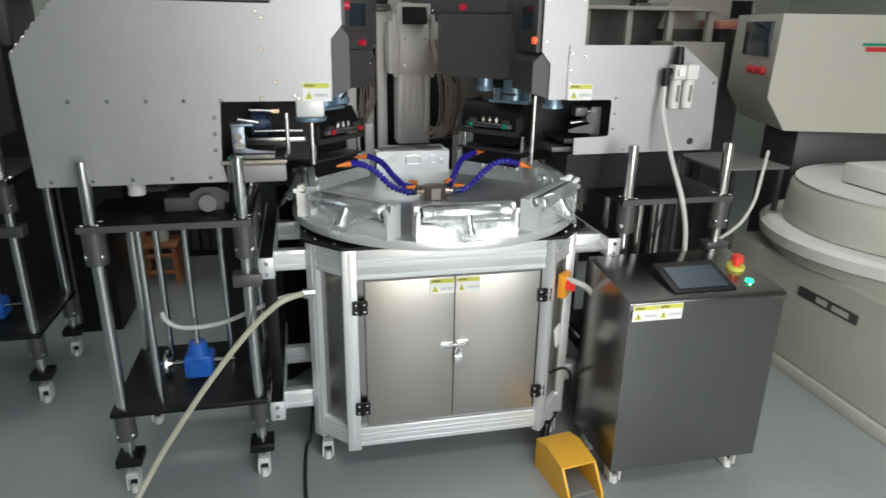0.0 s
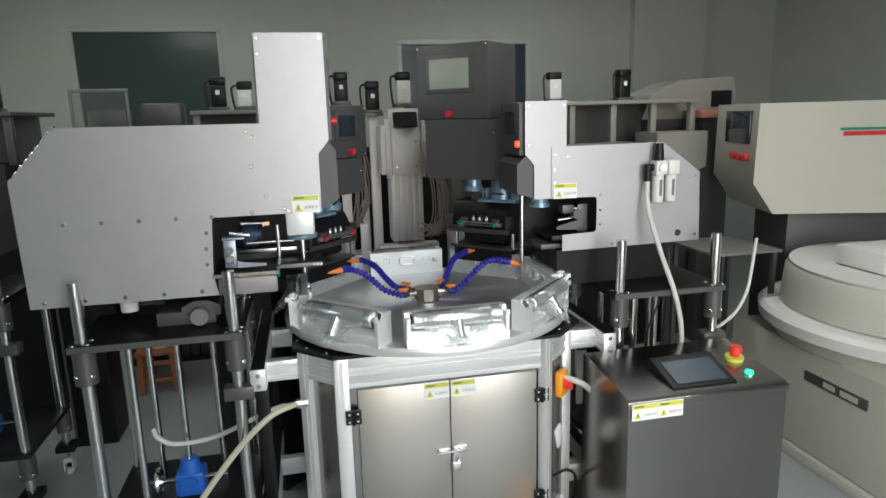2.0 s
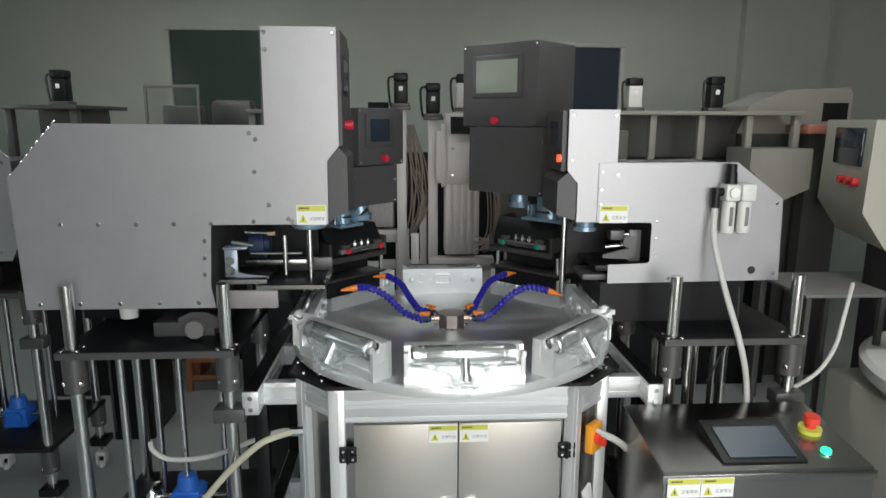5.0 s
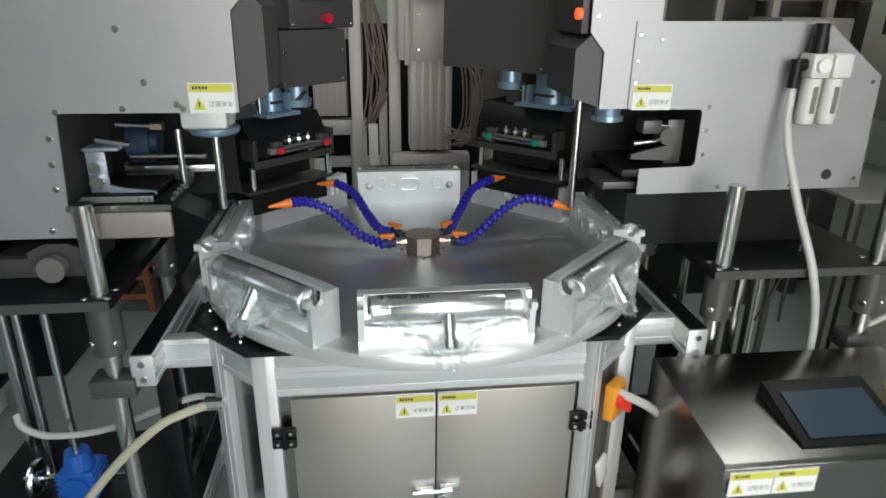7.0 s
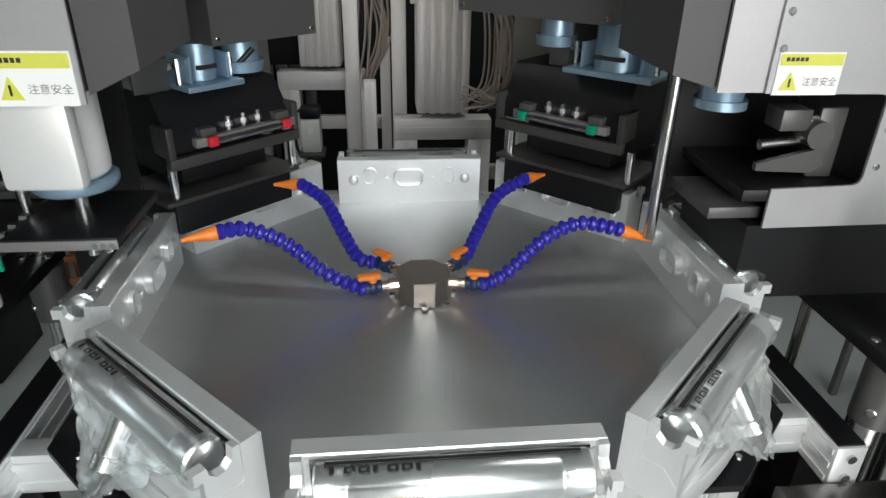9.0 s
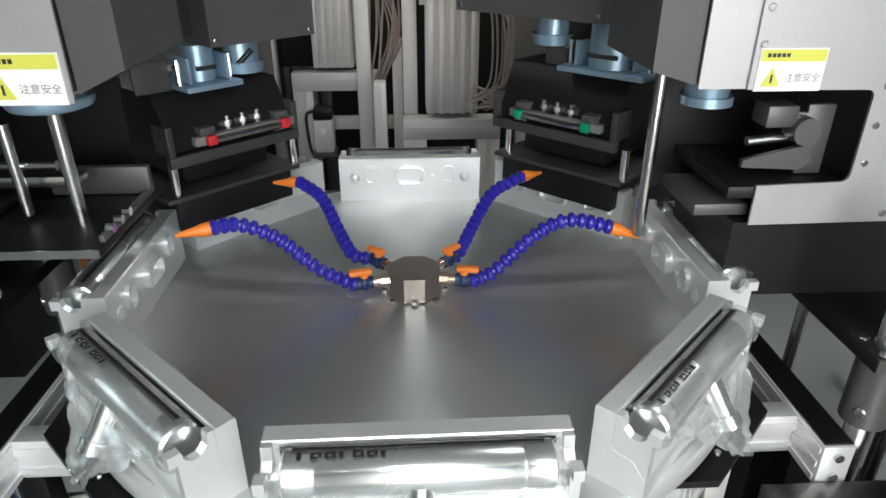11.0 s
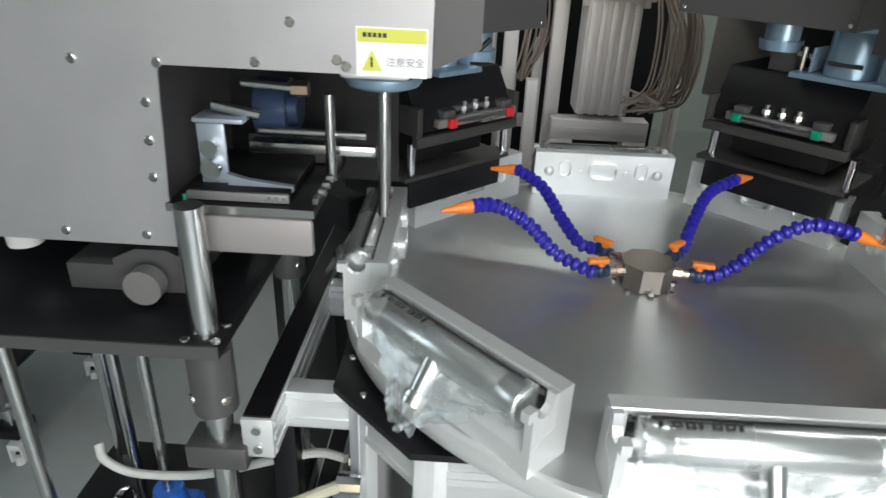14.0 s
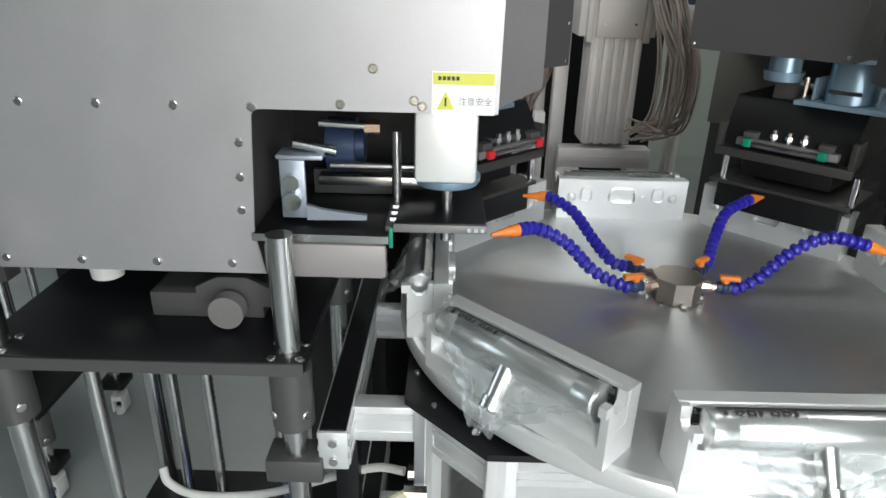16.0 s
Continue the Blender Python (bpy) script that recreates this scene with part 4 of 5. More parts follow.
# air filter and regulator on the right unit
frl = thing("air_filter_regulator", "white twin air filter and regulator with a black knob", "air regulator")
fb = B()
box(fb, 1.455, 1.505, RY - 0.062, RY - 0.004, 1.515, 1.572, 0.006)
box(fb, 1.510, 1.560, RY - 0.062, RY - 0.004, 1.515, 1.572, 0.006)
part("body", fb, WHITEP, frl, "white plastic body")
for x in (1.48, 1.535):
    bw = part("bowl", lathe(B(), [(0.012, 1.400), (0.020, 1.404), (0.0225, 1.42), (0.0225, 1.514), (0.015, 1.5145)], 20, Matrix.Translation((x, RY - 0.033, 0))), WHITEP, frl, "white bowl with a sight slot")
    part("sight_slot", box(B(), x - 0.006, x + 0.006, RY - 0.0575, RY - 0.0545, 1.43, 1.495, 0.001), GREYKNOB, bw, "dark sight slot")
part("knob", rod(rod(B(), (1.48, RY - 0.033, 1.572), (1.48, RY - 0.033, 1.612), 0.021, 0.019, 20), (1.48, RY - 0.033, 1.612), (1.48, RY - 0.033, 1.64), 0.017, None, 20), BLACK, frl, "black pressure knob")
part("gauge", rod(B(), (1.48, RY - 0.062, 1.545), (1.48, RY - 0.072, 1.545), 0.017, None, 20), PAPER, frl, "small round gauge")
part("elbow", rod(rod(B(), (1.455, RY - 0.033, 1.545), (1.435, RY - 0.033, 1.545), 0.014), (1.432, RY - 0.033, 1.558), (1.432, RY - 0.033, 1.49), 0.014), BLACK, frl, "black hose elbow")
hose = thing("air_hose", "pale grey air hose hanging from the regulator", "hose")
part("tube", tube(B(), [(1.432, RY - 0.033, 1.49), (1.428, RY - 0.055, 1.38), (1.452, RY - 0.115, 1.22), (1.482, RY - 0.185, 1.06), (1.525, RY - 0.178, 0.90), (1.54, RY - 0.165, 0.70)], 0.0100), HOSE, hose)


FORK = material("grey_machined_steel", (0.06, 0.058, 0.056), 0.4, 0.4, 0.1, 80, 0.12)
REARC = material("dark_taupe_casing", (0.15, 0.14, 0.13), 0.5, 0.0, 0.08, 60, 0.15)


# ---- back polishing heads, turned 45 degrees towards the turntable ----
def back_head(ang, r, t0, t1, ztop, zmid, zbot, low0, low1, scr, est, lit, deep, low):
    """A head whose front lies at radius r; t: across, from its left; lit: screen with the reflection glow, green pads;
    built in its own frame: x across, -y the front.
    """
    m = Matrix.Translation((CX, CY, 0)) @ Matrix.Rotation(radians(ang - 90), 4, "Z")
    hd = thing("grinding_machine", "charcoal grinding machine with touch screen and red button, facing the turntable", "grinding machine", "grinding machines", m)
    part("upper_casing", box(B(), t0, t1, r, r + deep, zmid, ztop, 0.006), DARK, hd, "charcoal powder-coated casing")
    part("lower_hood", prism(B(), [(low0, zmid - 0.002), (low1 - 0.002, zmid - 0.002), (low1, zmid - 0.045), (low1, zbot), (low0, zbot)], "y", r - 0.012, r + deep - 0.02), DARK, hd, "charcoal lower hood")
    bz = part("bezel", box(B(), scr[0] - 0.022, scr[1] + 0.022, r - 0.006, r - 0.0005, scr[2] - 0.02, scr[3] + 0.02, 0.003), DARKCOLLAR, hd, "dark screen bezel")
    part("screen", box(B(), scr[0], scr[1], r - 0.008, r - 0.0062, scr[2], scr[3], 0.0005), SCREENSHEEN if lit else SCREENOFF, bz, "touch screen with a faint glow for its reflection" if lit else "dark touch screen")
    part("stop_button", rod(rod(B(), (est[0], r, est[1]), (est[0], r - 0.012, est[1]), 0.012), (est[0], r - 0.012, est[1]), (est[0], r - 0.024, est[1]), 0.014, None, 20), REDLAMP, hd, "lit red stop button")
    for x in (t0 + 0.012, t1 - 0.012):
        for z in (ztop - 0.012, zmid + 0.012):
            bolt_on(hd, (x, r, z), (0, -1, 0), 0.005)
    for x in (low0 + 0.012, low1 - 0.012):
        for z in (zmid - 0.06, zbot + 0.012):
            bolt_on(hd, (x, r - 0.012, z), (0, -1, 0), 0.005)
    # body behind
    part("rear_casing", box(B(), t0 + 0.01, t1 - 0.01, r + deep, r + deep + 0.55, 1.25, zmid - 0.02, 0.004), REARC, hd, "taupe rear casing")
    c = (low0 + low1) / 2
    p0, p1, t0, t1, b0, b1, m0, zp, zb, zm = low
    # polishing motor, bracket and clamped work table under the hood
    mo = B()
    rod(mo, (m0, r + 0.06, zbot), (m0, r + 0.06, zm + 0.022), 0.036, None, 24)
    rod(mo, (m0, r + 0.06, zm + 0.022), (m0, r + 0.06, zm), 0.046, 0.042, 24)
    part("spindle_motor", mo, PALEBLUE, hd, "pale blue spindle motor")
    bk = B()
    bc, bh = (b0 + b1) / 2, (b1 - b0) / 2
    for s in (-1, 1):
        box(bk, bc + s * bh * 0.8 - 0.003, bc + s * bh * 0.8 + 0.003, r + 0.02, r + 0.10, zb + 0.008, zb + 0.058, 0.001)
    rod(bk, (bc, r + 0.06, zb + 0.008), (bc, r + 0.06, zbot), bh * 0.62, None, 28)
    box(bk, bc - bh * 1.2, bc + bh * 1.2, r + 0.0, r + 0.11, zb - 0.004, zb + 0.007, 0.002)
    b = part("motor_bracket", bk, PALEBLUE, hd, "pale blue motor in a bracket")
    part("slot", box(B(), bc - bh * 0.4, bc + bh * 0.4, r + 0.058 - bh * 0.62, r + 0.066 - bh * 0.62, zb + 0.030, zb + 0.038), INK, b)
    for s in (-1, 1):
        cb = rod(B(), (bc + s * bh * 0.86, r + 0.05, zb + 0.035), (bc + s * bh * 1.3, r + 0.05, zb + 0.040), 0.007, None, 8)
        rod(cb, (bc + s * bh * 1.1, r + 0.04, zb + 0.006), (bc + s * bh * 1.1, r + 0.04, zb + 0.055), 0.006, None, 8)
        part("clamp_bolt", cb, CHROME, b, "bright clamp bolt")
    # solid black table with a sloping front, clamp rail on its edge, forked bracket below
    w0, w1 = min(t0, p0 - 0.035), max(t1 + 0.03, p1 + 0.035)
    part("work_table", prism(B(), [(r + 0.004, zp + 0.012), (r + 0.045, zb - 0.012), (r + 0.05, zb - 0.006), (r + 0.36, zb - 0.006), (r + 0.36, zp - 0.02), (r + 0.004, zp - 0.02)], "x", w0 + 0.01, w1 - 0.01), BLACK, hd, "black work table with a sloping front")
    part("tool_plate", box(B(), b0 - 0.085, b0 - 0.012, r + 0.06, r + 0.066, zb - 0.005, zb + 0.055, 0.002), DARKCOLLAR, hd, "square dark tool plate")
    part("grip", rod(B(), (b1 + 0.02, r + 0.03, zb + 0.03), (b1 + 0.05, r + 0.02, zb + 0.058), 0.006, None, 8), BLACK, hd, "black clamp grip")
    part("table_rail", box(B(), p0 - 0.03, p1 + 0.03, r - 0.016, r + 0.003, zp - 0.012, zp + 0.006, 0.002), GREYKNOB, hd, "grey clamp rail")
    for x in (p0, p1):
        part("clamp_pad", box(B(), x - 0.010, x + 0.010, r - 0.030, r - 0.0165, zp - 0.012, zp + 0.008, 0.003), GREENP if lit else REDP, hd, "green clamp pad" if lit else "red clamp pad")
        part("clamp_block", box(B(), x - 0.016, x + 0.016, r - 0.014, r + 0.02, zp + 0.0065, zp + 0.022, 0.002), DARKCOLLAR, hd)
    for k in range(3):
        x = p0 + (p1 - p0) * (0.30 + 0.2 * k)
        v = part("valve_stem", rod(B(), (x, r + 0.002, zp + 0.0065), (x, r + 0.002, zp + 0.034), 0.006, None, 8), CHROME, hd, "small bright valve")
        part("nut", rod(B(), (x, r + 0.002, zp + 0.014), (x, r + 0.002, zp + 0.024), 0.0095, None, 6), CHROME, v)
    part("tie_rod", rod(B(), (p0, r - 0.023, zp - 0.002), (p1, r - 0.023, zp - 0.002), 0.005, None, 8), ROD, hd)
    fk = part("fork_bar", box(B(), w0, w1, r - 0.012, r + 0.006, zp - 0.046, zp - 0.024, 0.002), FORK, hd, "grey forked bracket")
    for x in (w0, w1 - 0.014):
        part("fork_arm", box(B(), x, x + 0.014, r - 0.012, r + 0.05, zp - 0.0235, zp + 0.036, 0.002), FORK, fk)
        part("guide_post", rod(B(), (x + 0.02, r + 0.03, zp - 0.115), (x + 0.02, r + 0.03, zp - 0.0465), 0.009, None, 12), CHROME, hd, "bright guide post")
    part("table_base", box(B(), w0 + 0.05, w1 - 0.05, r + 0.05, r + 0.36, zp - 0.10, zp - 0.0205, 0.003), BLACK, hd, "black lower carriage")
    part("base_rail", box(B(), w0 - 0.01, w1 + 0.01, r + 0.012, r + 0.20, zp - 0.125, zp - 0.115, 0.002), FORK, hd, "dark steel base plate")
    part("base_block", box(B(), w0 + 0.01, w1 - 0.01, r + 0.02, r + 0.36, zp - 0.19, zp - 0.1255, 0.004), BLACK, hd, "black base block")
    part("carriage", box(B(), c - 0.14, c + 0.16, r + 0.2, r + 0.40, 0.62, zp - 0.1905, 0.003), BLACK, hd)
    part("pedestal", box(B(), c - 0.2, c + 0.2, r + 0.3, r + 0.75, 0.0, 1.0, 0.004), BLACK, hd, "black pedestal")
    return hd


back_head(45, 0.42, -0.30, 0.085, 2.088, 1.755, 1.482, -0.25, 0.125, (-0.222, -0.012, 1.892, 2.022), (-0.118, 1.780), True, 0.27, (-0.055, 0.115, -0.135, 0.15, 0.036, 0.200, -0.034, 1.281, 1.384, 1.423))
back_head(135, 0.42, -0.070, 0.178, 1.828, 1.600, 1.443, -0.120, 0.125, (-0.012, 0.092, 1.695, 1.785), (0.058, 1.628), False, 0.22, (-0.154, 0.019, -0.239, 0.03, -0.164, -0.063, -0.016, 1.274, 1.366, 1.377))

# ---- control box ----
cbx = thing("control_box", "brushed stainless control cabinet with a touch panel and red stop button", "control box")
prof = [(1.910, 0.10), (1.910, 0.799), (1.917, 0.808), (2.27, 0.848), (2.28, 0.84), (2.28, 0.10)]
part("body", prism(B(), prof, "x", 1.097, 1.715), STEEL, cbx, "brushed stainless steel body")
part("lid_edge", box(B(), 1.092, 1.72, 1.906, 1.911, 0.777, 0.802, 0.001), STEEL, cbx)
TILT = math.atan2(0.042, 0.338)
slope = Matrix.Translation((1.41, 2.035, 0.820)) @ Matrix.Rotation(TILT, 4, "X")
pn = part("panel", prism(B(), [(-0.09, 0.0), (-0.09, 0.008), (0.075, 0.034), (0.088, 0.034), (0.088, 0.0)], "x", -0.125, 0.125), BLACK, cbx, "black touch-panel housing", slope)
SCREENBLUE = material("blue_grey_screen", (0.028, 0.05, 0.075), 0.34)
part("screen", box(B(), -0.10, 0.10, -0.065, 0.06, 0.0, 0.003), SCREENBLUE, pn, "blue-grey touch screen", Matrix.Translation((0, -0.01, 0.0215)) @ Matrix.Rotation(math.atan2(0.026, 0.165), 4, "X"))
eb = part("stop_base", rod(B(), (0, 0, 0), (0, 0, 0.016), 0.034, None, 28), YELLOW, cbx, "yellow ring", Matrix.Translation((1.635, 2.10, 0.8275)) @ Matrix.Rotation(TILT, 4, "X"))
part("stop_knob", rod(rod(B(), (0, 0, 0.016), (0, 0, 0.036), 0.016), (0, 0, 0.036), (0, 0, 0.056), 0.025, 0.022, 24), ORANGERED, eb, "red mushroom knob")
gbn = part("start_ring", rod(B(), (0, 0, 0), (0, 0, 0.006), 0.02, None, 20), CHROME, cbx, "", Matrix.Translation((1.618, 1.99, 0.8135)) @ Matrix.Rotation(TILT, 4, "X"))
part("start_button", rod(B(), (0, 0, 0.006), (0, 0, 0.014), 0.0145, None, 20), GREENLAMP, gbn, "lit green button")
caution_sticker(cbx, 1.106, 1.906, 0.795, 0.095, 0.06)
caution_sticker(cbx, 1.203, 1.906, 0.795, 0.095, 0.06)
for x, y in ((1.15, 1.99), (1.66, 1.99), (1.15, 2.21), (1.66, 2.21)):
    castor(cbx, x, y, 0, 0.105)

# ---- right background: cream machine, round tub ----
crm = thing("cream_machine", "cream-painted machine housing with a dark screen and red buttons", "machine", "", Matrix.Translation((2.60, 3.3, 0)) @ Matrix.Rotation(radians(-17), 4, "Z") @ Matrix.Translation((-2.48, -3.3, 0)))
part("housing", prism(B(), [(2.60, 1.16), (2.48, 1.34), (2.49, 1.79), (3.6, 1.79), (3.6, 1.16)], "y", 3.30, 4.0), CREAM, crm, "cream painted housing")
part("screen", box(B(), 2.475, 2.492, 3.40, 3.80, 1.56, 1.75, 0.002), SCREENOFF, crm, "dark screen")
for k in range(3):
    part("push_button", rod(B(), (2.482, 3.42 + 0.1 * k, 1.48), (2.455, 3.42 + 0.1 * k, 1.48), 0.022), REDP, crm, "red push button")
part("stripe", box(B(), 2.95, 3.6, 3.2965, 3.2995, 1.60, 1.625), REDP, crm, "thin red stripe")
part("stripe", box(B(), 2.93, 3.6, 3.2965, 3.2995, 1.63, 1.645), GREENP, crm, "thin green stripe")
part("pedestal", box(B(), 2.75, 3.6, 3.45, 3.95, 0.0, 1.16, 0.01), DARK, crm, "dark pedestal")
tub = thing("round_tub", "cream-painted round tub machine with a wide white rim", "tub machine")
T = Matrix.Translation((3.12, 2.62, 0))
part("rim", lathe(B(), [(0.55, 0.6470), (0.73, 0.6520), (0.76, 0.6680), (0.765, 0.7220), (0.74, 0.7420), (0.55, 0.7500)], 64, T), WHITEP, tub, "white rolled rim")
part("bowl", lathe(B(), [(0.4, 0.5905), (0.69, 0.5905), (0.715, 0.6465), (0.5, 0.6468)], 64, T), CREAM, tub, "cream bowl")
part("dome", lathe(B(), [(0.66, 0.7505), (0.645, 0.9300), (0.62, 0.9600), (0.2, 0.9700), (0.02, 0.9720)], 56, T), CREAM, tub, "cream lid")
part("lid_seam", lathe(B(), [(0.60, 0.9600), (0.628, 0.9600), (0.628, 0.9670), (0.60, 0.9675)], 56, T), WHITEP, tub, "pale lid seam")
part("cap", box(B(), 2.72, 3.06, 2.50, 2.80, 0.9725, 1.0750, 0.012), WHITEP, tub, "white square filter box")
part("skirt", box(B(), 2.445, 3.9, 1.55, 3.2, 0.06, 0.59, 0.02), CREAM, tub, "cream base cabinet")
part("plinth", box(B(), 2.425, 3.92, 1.53, 3.22, 0.0, 0.0595, 0.004), CREAM, tub, "cream plinth")
plate = part("nameplate", box(B(), 2.4385, 2.4445, 2.25, 2.62, 0.435, 0.485, 0.001), DARKCOLLAR, tub, "dark nameplate with pale bars")
for y0, y1 in ((2.30, 2.40), (2.43, 2.50)):
    part("lettering", box(B(), 2.4372, 2.4384, y0, y1, 0.446, 0.474), CREAM, plate)

# ---- machines behind: extruded columns, frames and motors ----


def servo(x, y, z, white, h=0.14):
    s = thing("servo_motor", "white-bodied servo motor standing on a drive" if white else "black servo motor standing on a drive", "motor", "servo motors", pose(x, y, z))
    part("flange", box(B(), -0.055, 0.055, -0.055, 0.055, 0.0, 0.02, 0.003), DARKCOLLAR, s)
    part("body", box(B(), -0.042, 0.042, -0.042, 0.042, 0.02, h, 0.008), WHITEP if white else BLACK, s)
    part("cap", box(B(), -0.044, 0.044, -0.044, 0.044, h, h + 0.05, 0.01), BLACK, s, "black end cap")
    part("label", box(B(), -0.012, 0.012, -0.0445, -0.0422, h * 0.62, h * 0.8, 0.0005), PAPER, s)
    part("lead", tube(B(), [(-0.044, 0, h + 0.03), (-0.075, -0.01, h + 0.01), (-0.07, -0.01, 0.05), (-0.06, 0, 0.0)], 0.007, 8, 14), CABLE, s, "black lead")
    return s


def column(x, y, w, z0, z1, label, far=False):
    c = thing("slide_column", label, "column", "slide columns", pose(x, y, 0))
    bm = B()
    box(bm, -w / 2, w / 2, 0.0, 0.16, z0, z1, 0.004)
    for k in range(5):
        q = -w / 2 + w * (k + 0.5) / 5
        box(bm, q - w * 0.055, q + w * 0.055, -0.012, 0.002, z0, z0 + 0.42, 0.002)
    part("extrusion", bm, COLUMN, c, "ribbed taupe-grey extrusion")
    part("carriage", box(B(), -w / 2 - 0.05, w / 2 + 0.05, 0.02, 0.2, z0 + 0.42, z1 - 0.1, 0.004), COLUMN, c, "grey carriage")
    pl = part("cover_plate", box(B(), -w * 0.44, w * 0.44, -0.020, 0.018, z0 + 0.42, z0 + 0.70, 0.003), COLUMN, c, "flat cover plate with four screws")
    for q in (-0.3, 0.3):
        for zz in (0.47, 0.62):
            o = new("panel_screw", SCREWMESH)
            o.parent, o.matrix_basis = pl, Matrix.Translation((w * q, -0.020, z0 + zz)) @ Matrix.Rotation(radians(90), 4, "X") @ Matrix.Scale(0.7, 4)
        part("side_rail", box(B(), w * q * 1.85 - 0.012, w * q * 1.85 + 0.012, -0.01, 0.019, z0 + 0.40, z0 + 0.76, 0.003), COLUMN, c, "grey side rail")
    part("bellows_cover", prism(B(), [(-0.018, z0 + 0.705), (-0.05, z0 + 0.715), (-0.012, z0 + 0.80), (0.015, z0 + 0.80)], "x", -w * 0.36, w * 0.36), BLACK, c, "black sloping cover")
    fb = B()
    for a, b, p, q in ((-0.19, 0.19, z0 - 0.10, z0 - 0.02), (-0.19, -0.10, 0.0, z0 - 0.10), (0.10, 0.19, 0.0, z0 - 0.10), (-0.10, 0.10, 0.4, 0.48)):
        box(fb, a, b, -0.02, 0.07, p, q, 0.003)
        box(fb, a + 0.02, b - 0.02, -0.023, -0.018, p + 0.03, q - 0.03) if b - a > q - p else box(fb, (a + b) / 2 - 0.008, (a + b) / 2 + 0.008, -0.023, -0.018, p, q)
    part("frame", fb, COLUMN, c, "grey profile frame")
    for q in (-0.30, 0.26):
        ub = box(B(), q, q + 0.045, 0.0, 0.06, 0.0, z0 + 0.12, 0.003)
        box(ub, q + 0.016, q + 0.028, -0.003, 0.001, 0.0, z0 + 0.115)
        part("upright", ub, COLUMN, c, "slotted profile upright")
    part("cross_rail", box(B(), -0.30, 0.30, 0.062, 0.10, z0 - 0.30, z0 - 0.24, 0.003), COLUMN, c)
    if far:
        part("back_plate", box(B(), -0.9, 1.0, 0.55, 0.57, 0.0, z1 - 0.3), BLACK, c, "dark machine body behind")
    return c


column(0.70, 4.03, 0.20, 1.0, 1.82, "taupe-grey ribbed slide column on a profile frame")
column(0.20, 4.5, 0.18, 1.09, 1.85, "taupe-grey ribbed slide column on a profile frame", True)

# ---- hoses and cables ----
def cable(name, pts, r, mat, label, category, ribs=0.0, n=40):
    c = thing(name, label, category)
    part("tube", tube(B(), pts, r, 10, n, ribs), mat, c)
    return c


cable("white_hose", [(-0.02, 2.42, 0.705), (-0.08, 2.44, 0.695), (-0.18, 2.45, 0.655), (-0.33, 2.46, 0.594), (-0.47, 2.46, 0.585), (-0.528, 2.455, 0.622), (-0.545, 2.47, 0.650)], 0.009, HOSE, "white plastic hose looping under the stand", "hose")
cable("cream_hose", [(0.0, 2.30, 0.765), (-0.06, 2.26, 0.765), (-0.114, 2.245, 0.742), (-0.22, 2.235, 0.645), (-0.375, 2.22, 0.455), (-0.53, 2.19, 0.24), (-0.62, 2.15, 0.10), (-0.68, 2.08, 0.022), (-0.74, 1.9, 0.014), (-0.78, 1.5, 0.014)], 0.0108, CREAMHOSE, "cream plastic hose running down to the floor", "hose")
cable("white_hose", [(-1.60, 2.98, 0.98), (-1.42, 2.90, 0.86), (-1.36, 2.88, 0.70), (-1.40, 2.90, 0.55), (-1.55, 2.95, 0.50), (-1.75, 3.0, 0.52)], 0.0145, HOSE, "white plastic hose looping beside a stand", "hose")
cable("white_hose", [(0.995, 2.255, 0.77), (1.03, 2.22, 0.765), (1.07, 2.21, 0.745), (1.12, 2.24, 0.69), (1.15, 2.3, 0.62)], 0.0115, HOSE, "pale conduit from the mains switch", "hose")
cable("white_hose", [(1.95, 2.42, 1.22), (1.89, 2.36, 1.12), (1.85, 2.33, 1.02), (1.80, 2.33, 0.93), (1.74, 2.36, 0.86), (1.70, 2.4, 0.82)], 0.007, HOSE, "pale conduit behind the control box", "hose")
cable("power_cable", [(0.0, 2.55, 0.15), (-0.02, 2.45, 0.03), (-0.04, 2.40, 0.008), (-0.045, 2.1, 0.008), (-0.02, 1.7, 0.008), (-0.10, 1.2, 0.008)], 0.007, CABLE, "black power cable lying on the floor", "cable")
cable("power_cable", [(1.02, 2.42, 0.20), (0.98, 2.30, 0.05), (0.93, 2.20, 0.012), (1.00, 2.10, 0.010), (1.10, 2.14, 0.010), (1.16, 2.28, 0.04), (1.2, 2.4, 0.12)], 0.008, CABLE, "black power cable coiled on the floor", "cable")
cable("power_cable", [(0.97, 2.27, 0.34), (1.02, 2.25, 0.37), (1.08, 2.30, 0.30), (1.10, 2.36, 0.16), (1.0, 2.3, 0.05), (0.94, 2.12, 0.012)], 0.006, CABLE, "black cable hanging from a plug", "cable")
cable("tub_hose", [(2.46, 2.02, 0.92), (2.36, 1.98, 0.84), (2.33, 1.97, 0.70), (2.40, 1.96, 0.60), (2.52, 1.95, 0.60)], 0.016, CABLE, "black hose looped on the tub", "hose")
cable("thin_cable", [(1.55, 2.44, 1.05), (1.50, 2.42, 0.98), (1.47, 2.41, 0.92), (1.45, 2.42, 0.86)], 0.004, CABLE, "thin black cable hanging behind the control box", "cable")
cable("thin_cable", [(1.56, 2.46, 1.2), (1.54, 2.42, 1.08), (1.50, 2.39, 0.98), (1.50, 2.39, 0.87)], 0.004, CABLE, "thin black cable hanging behind the control box", "cable")

# plug fittings on the base
fit = thing("hose_fitting", "bright threaded hose fitting on the base", "fitting")
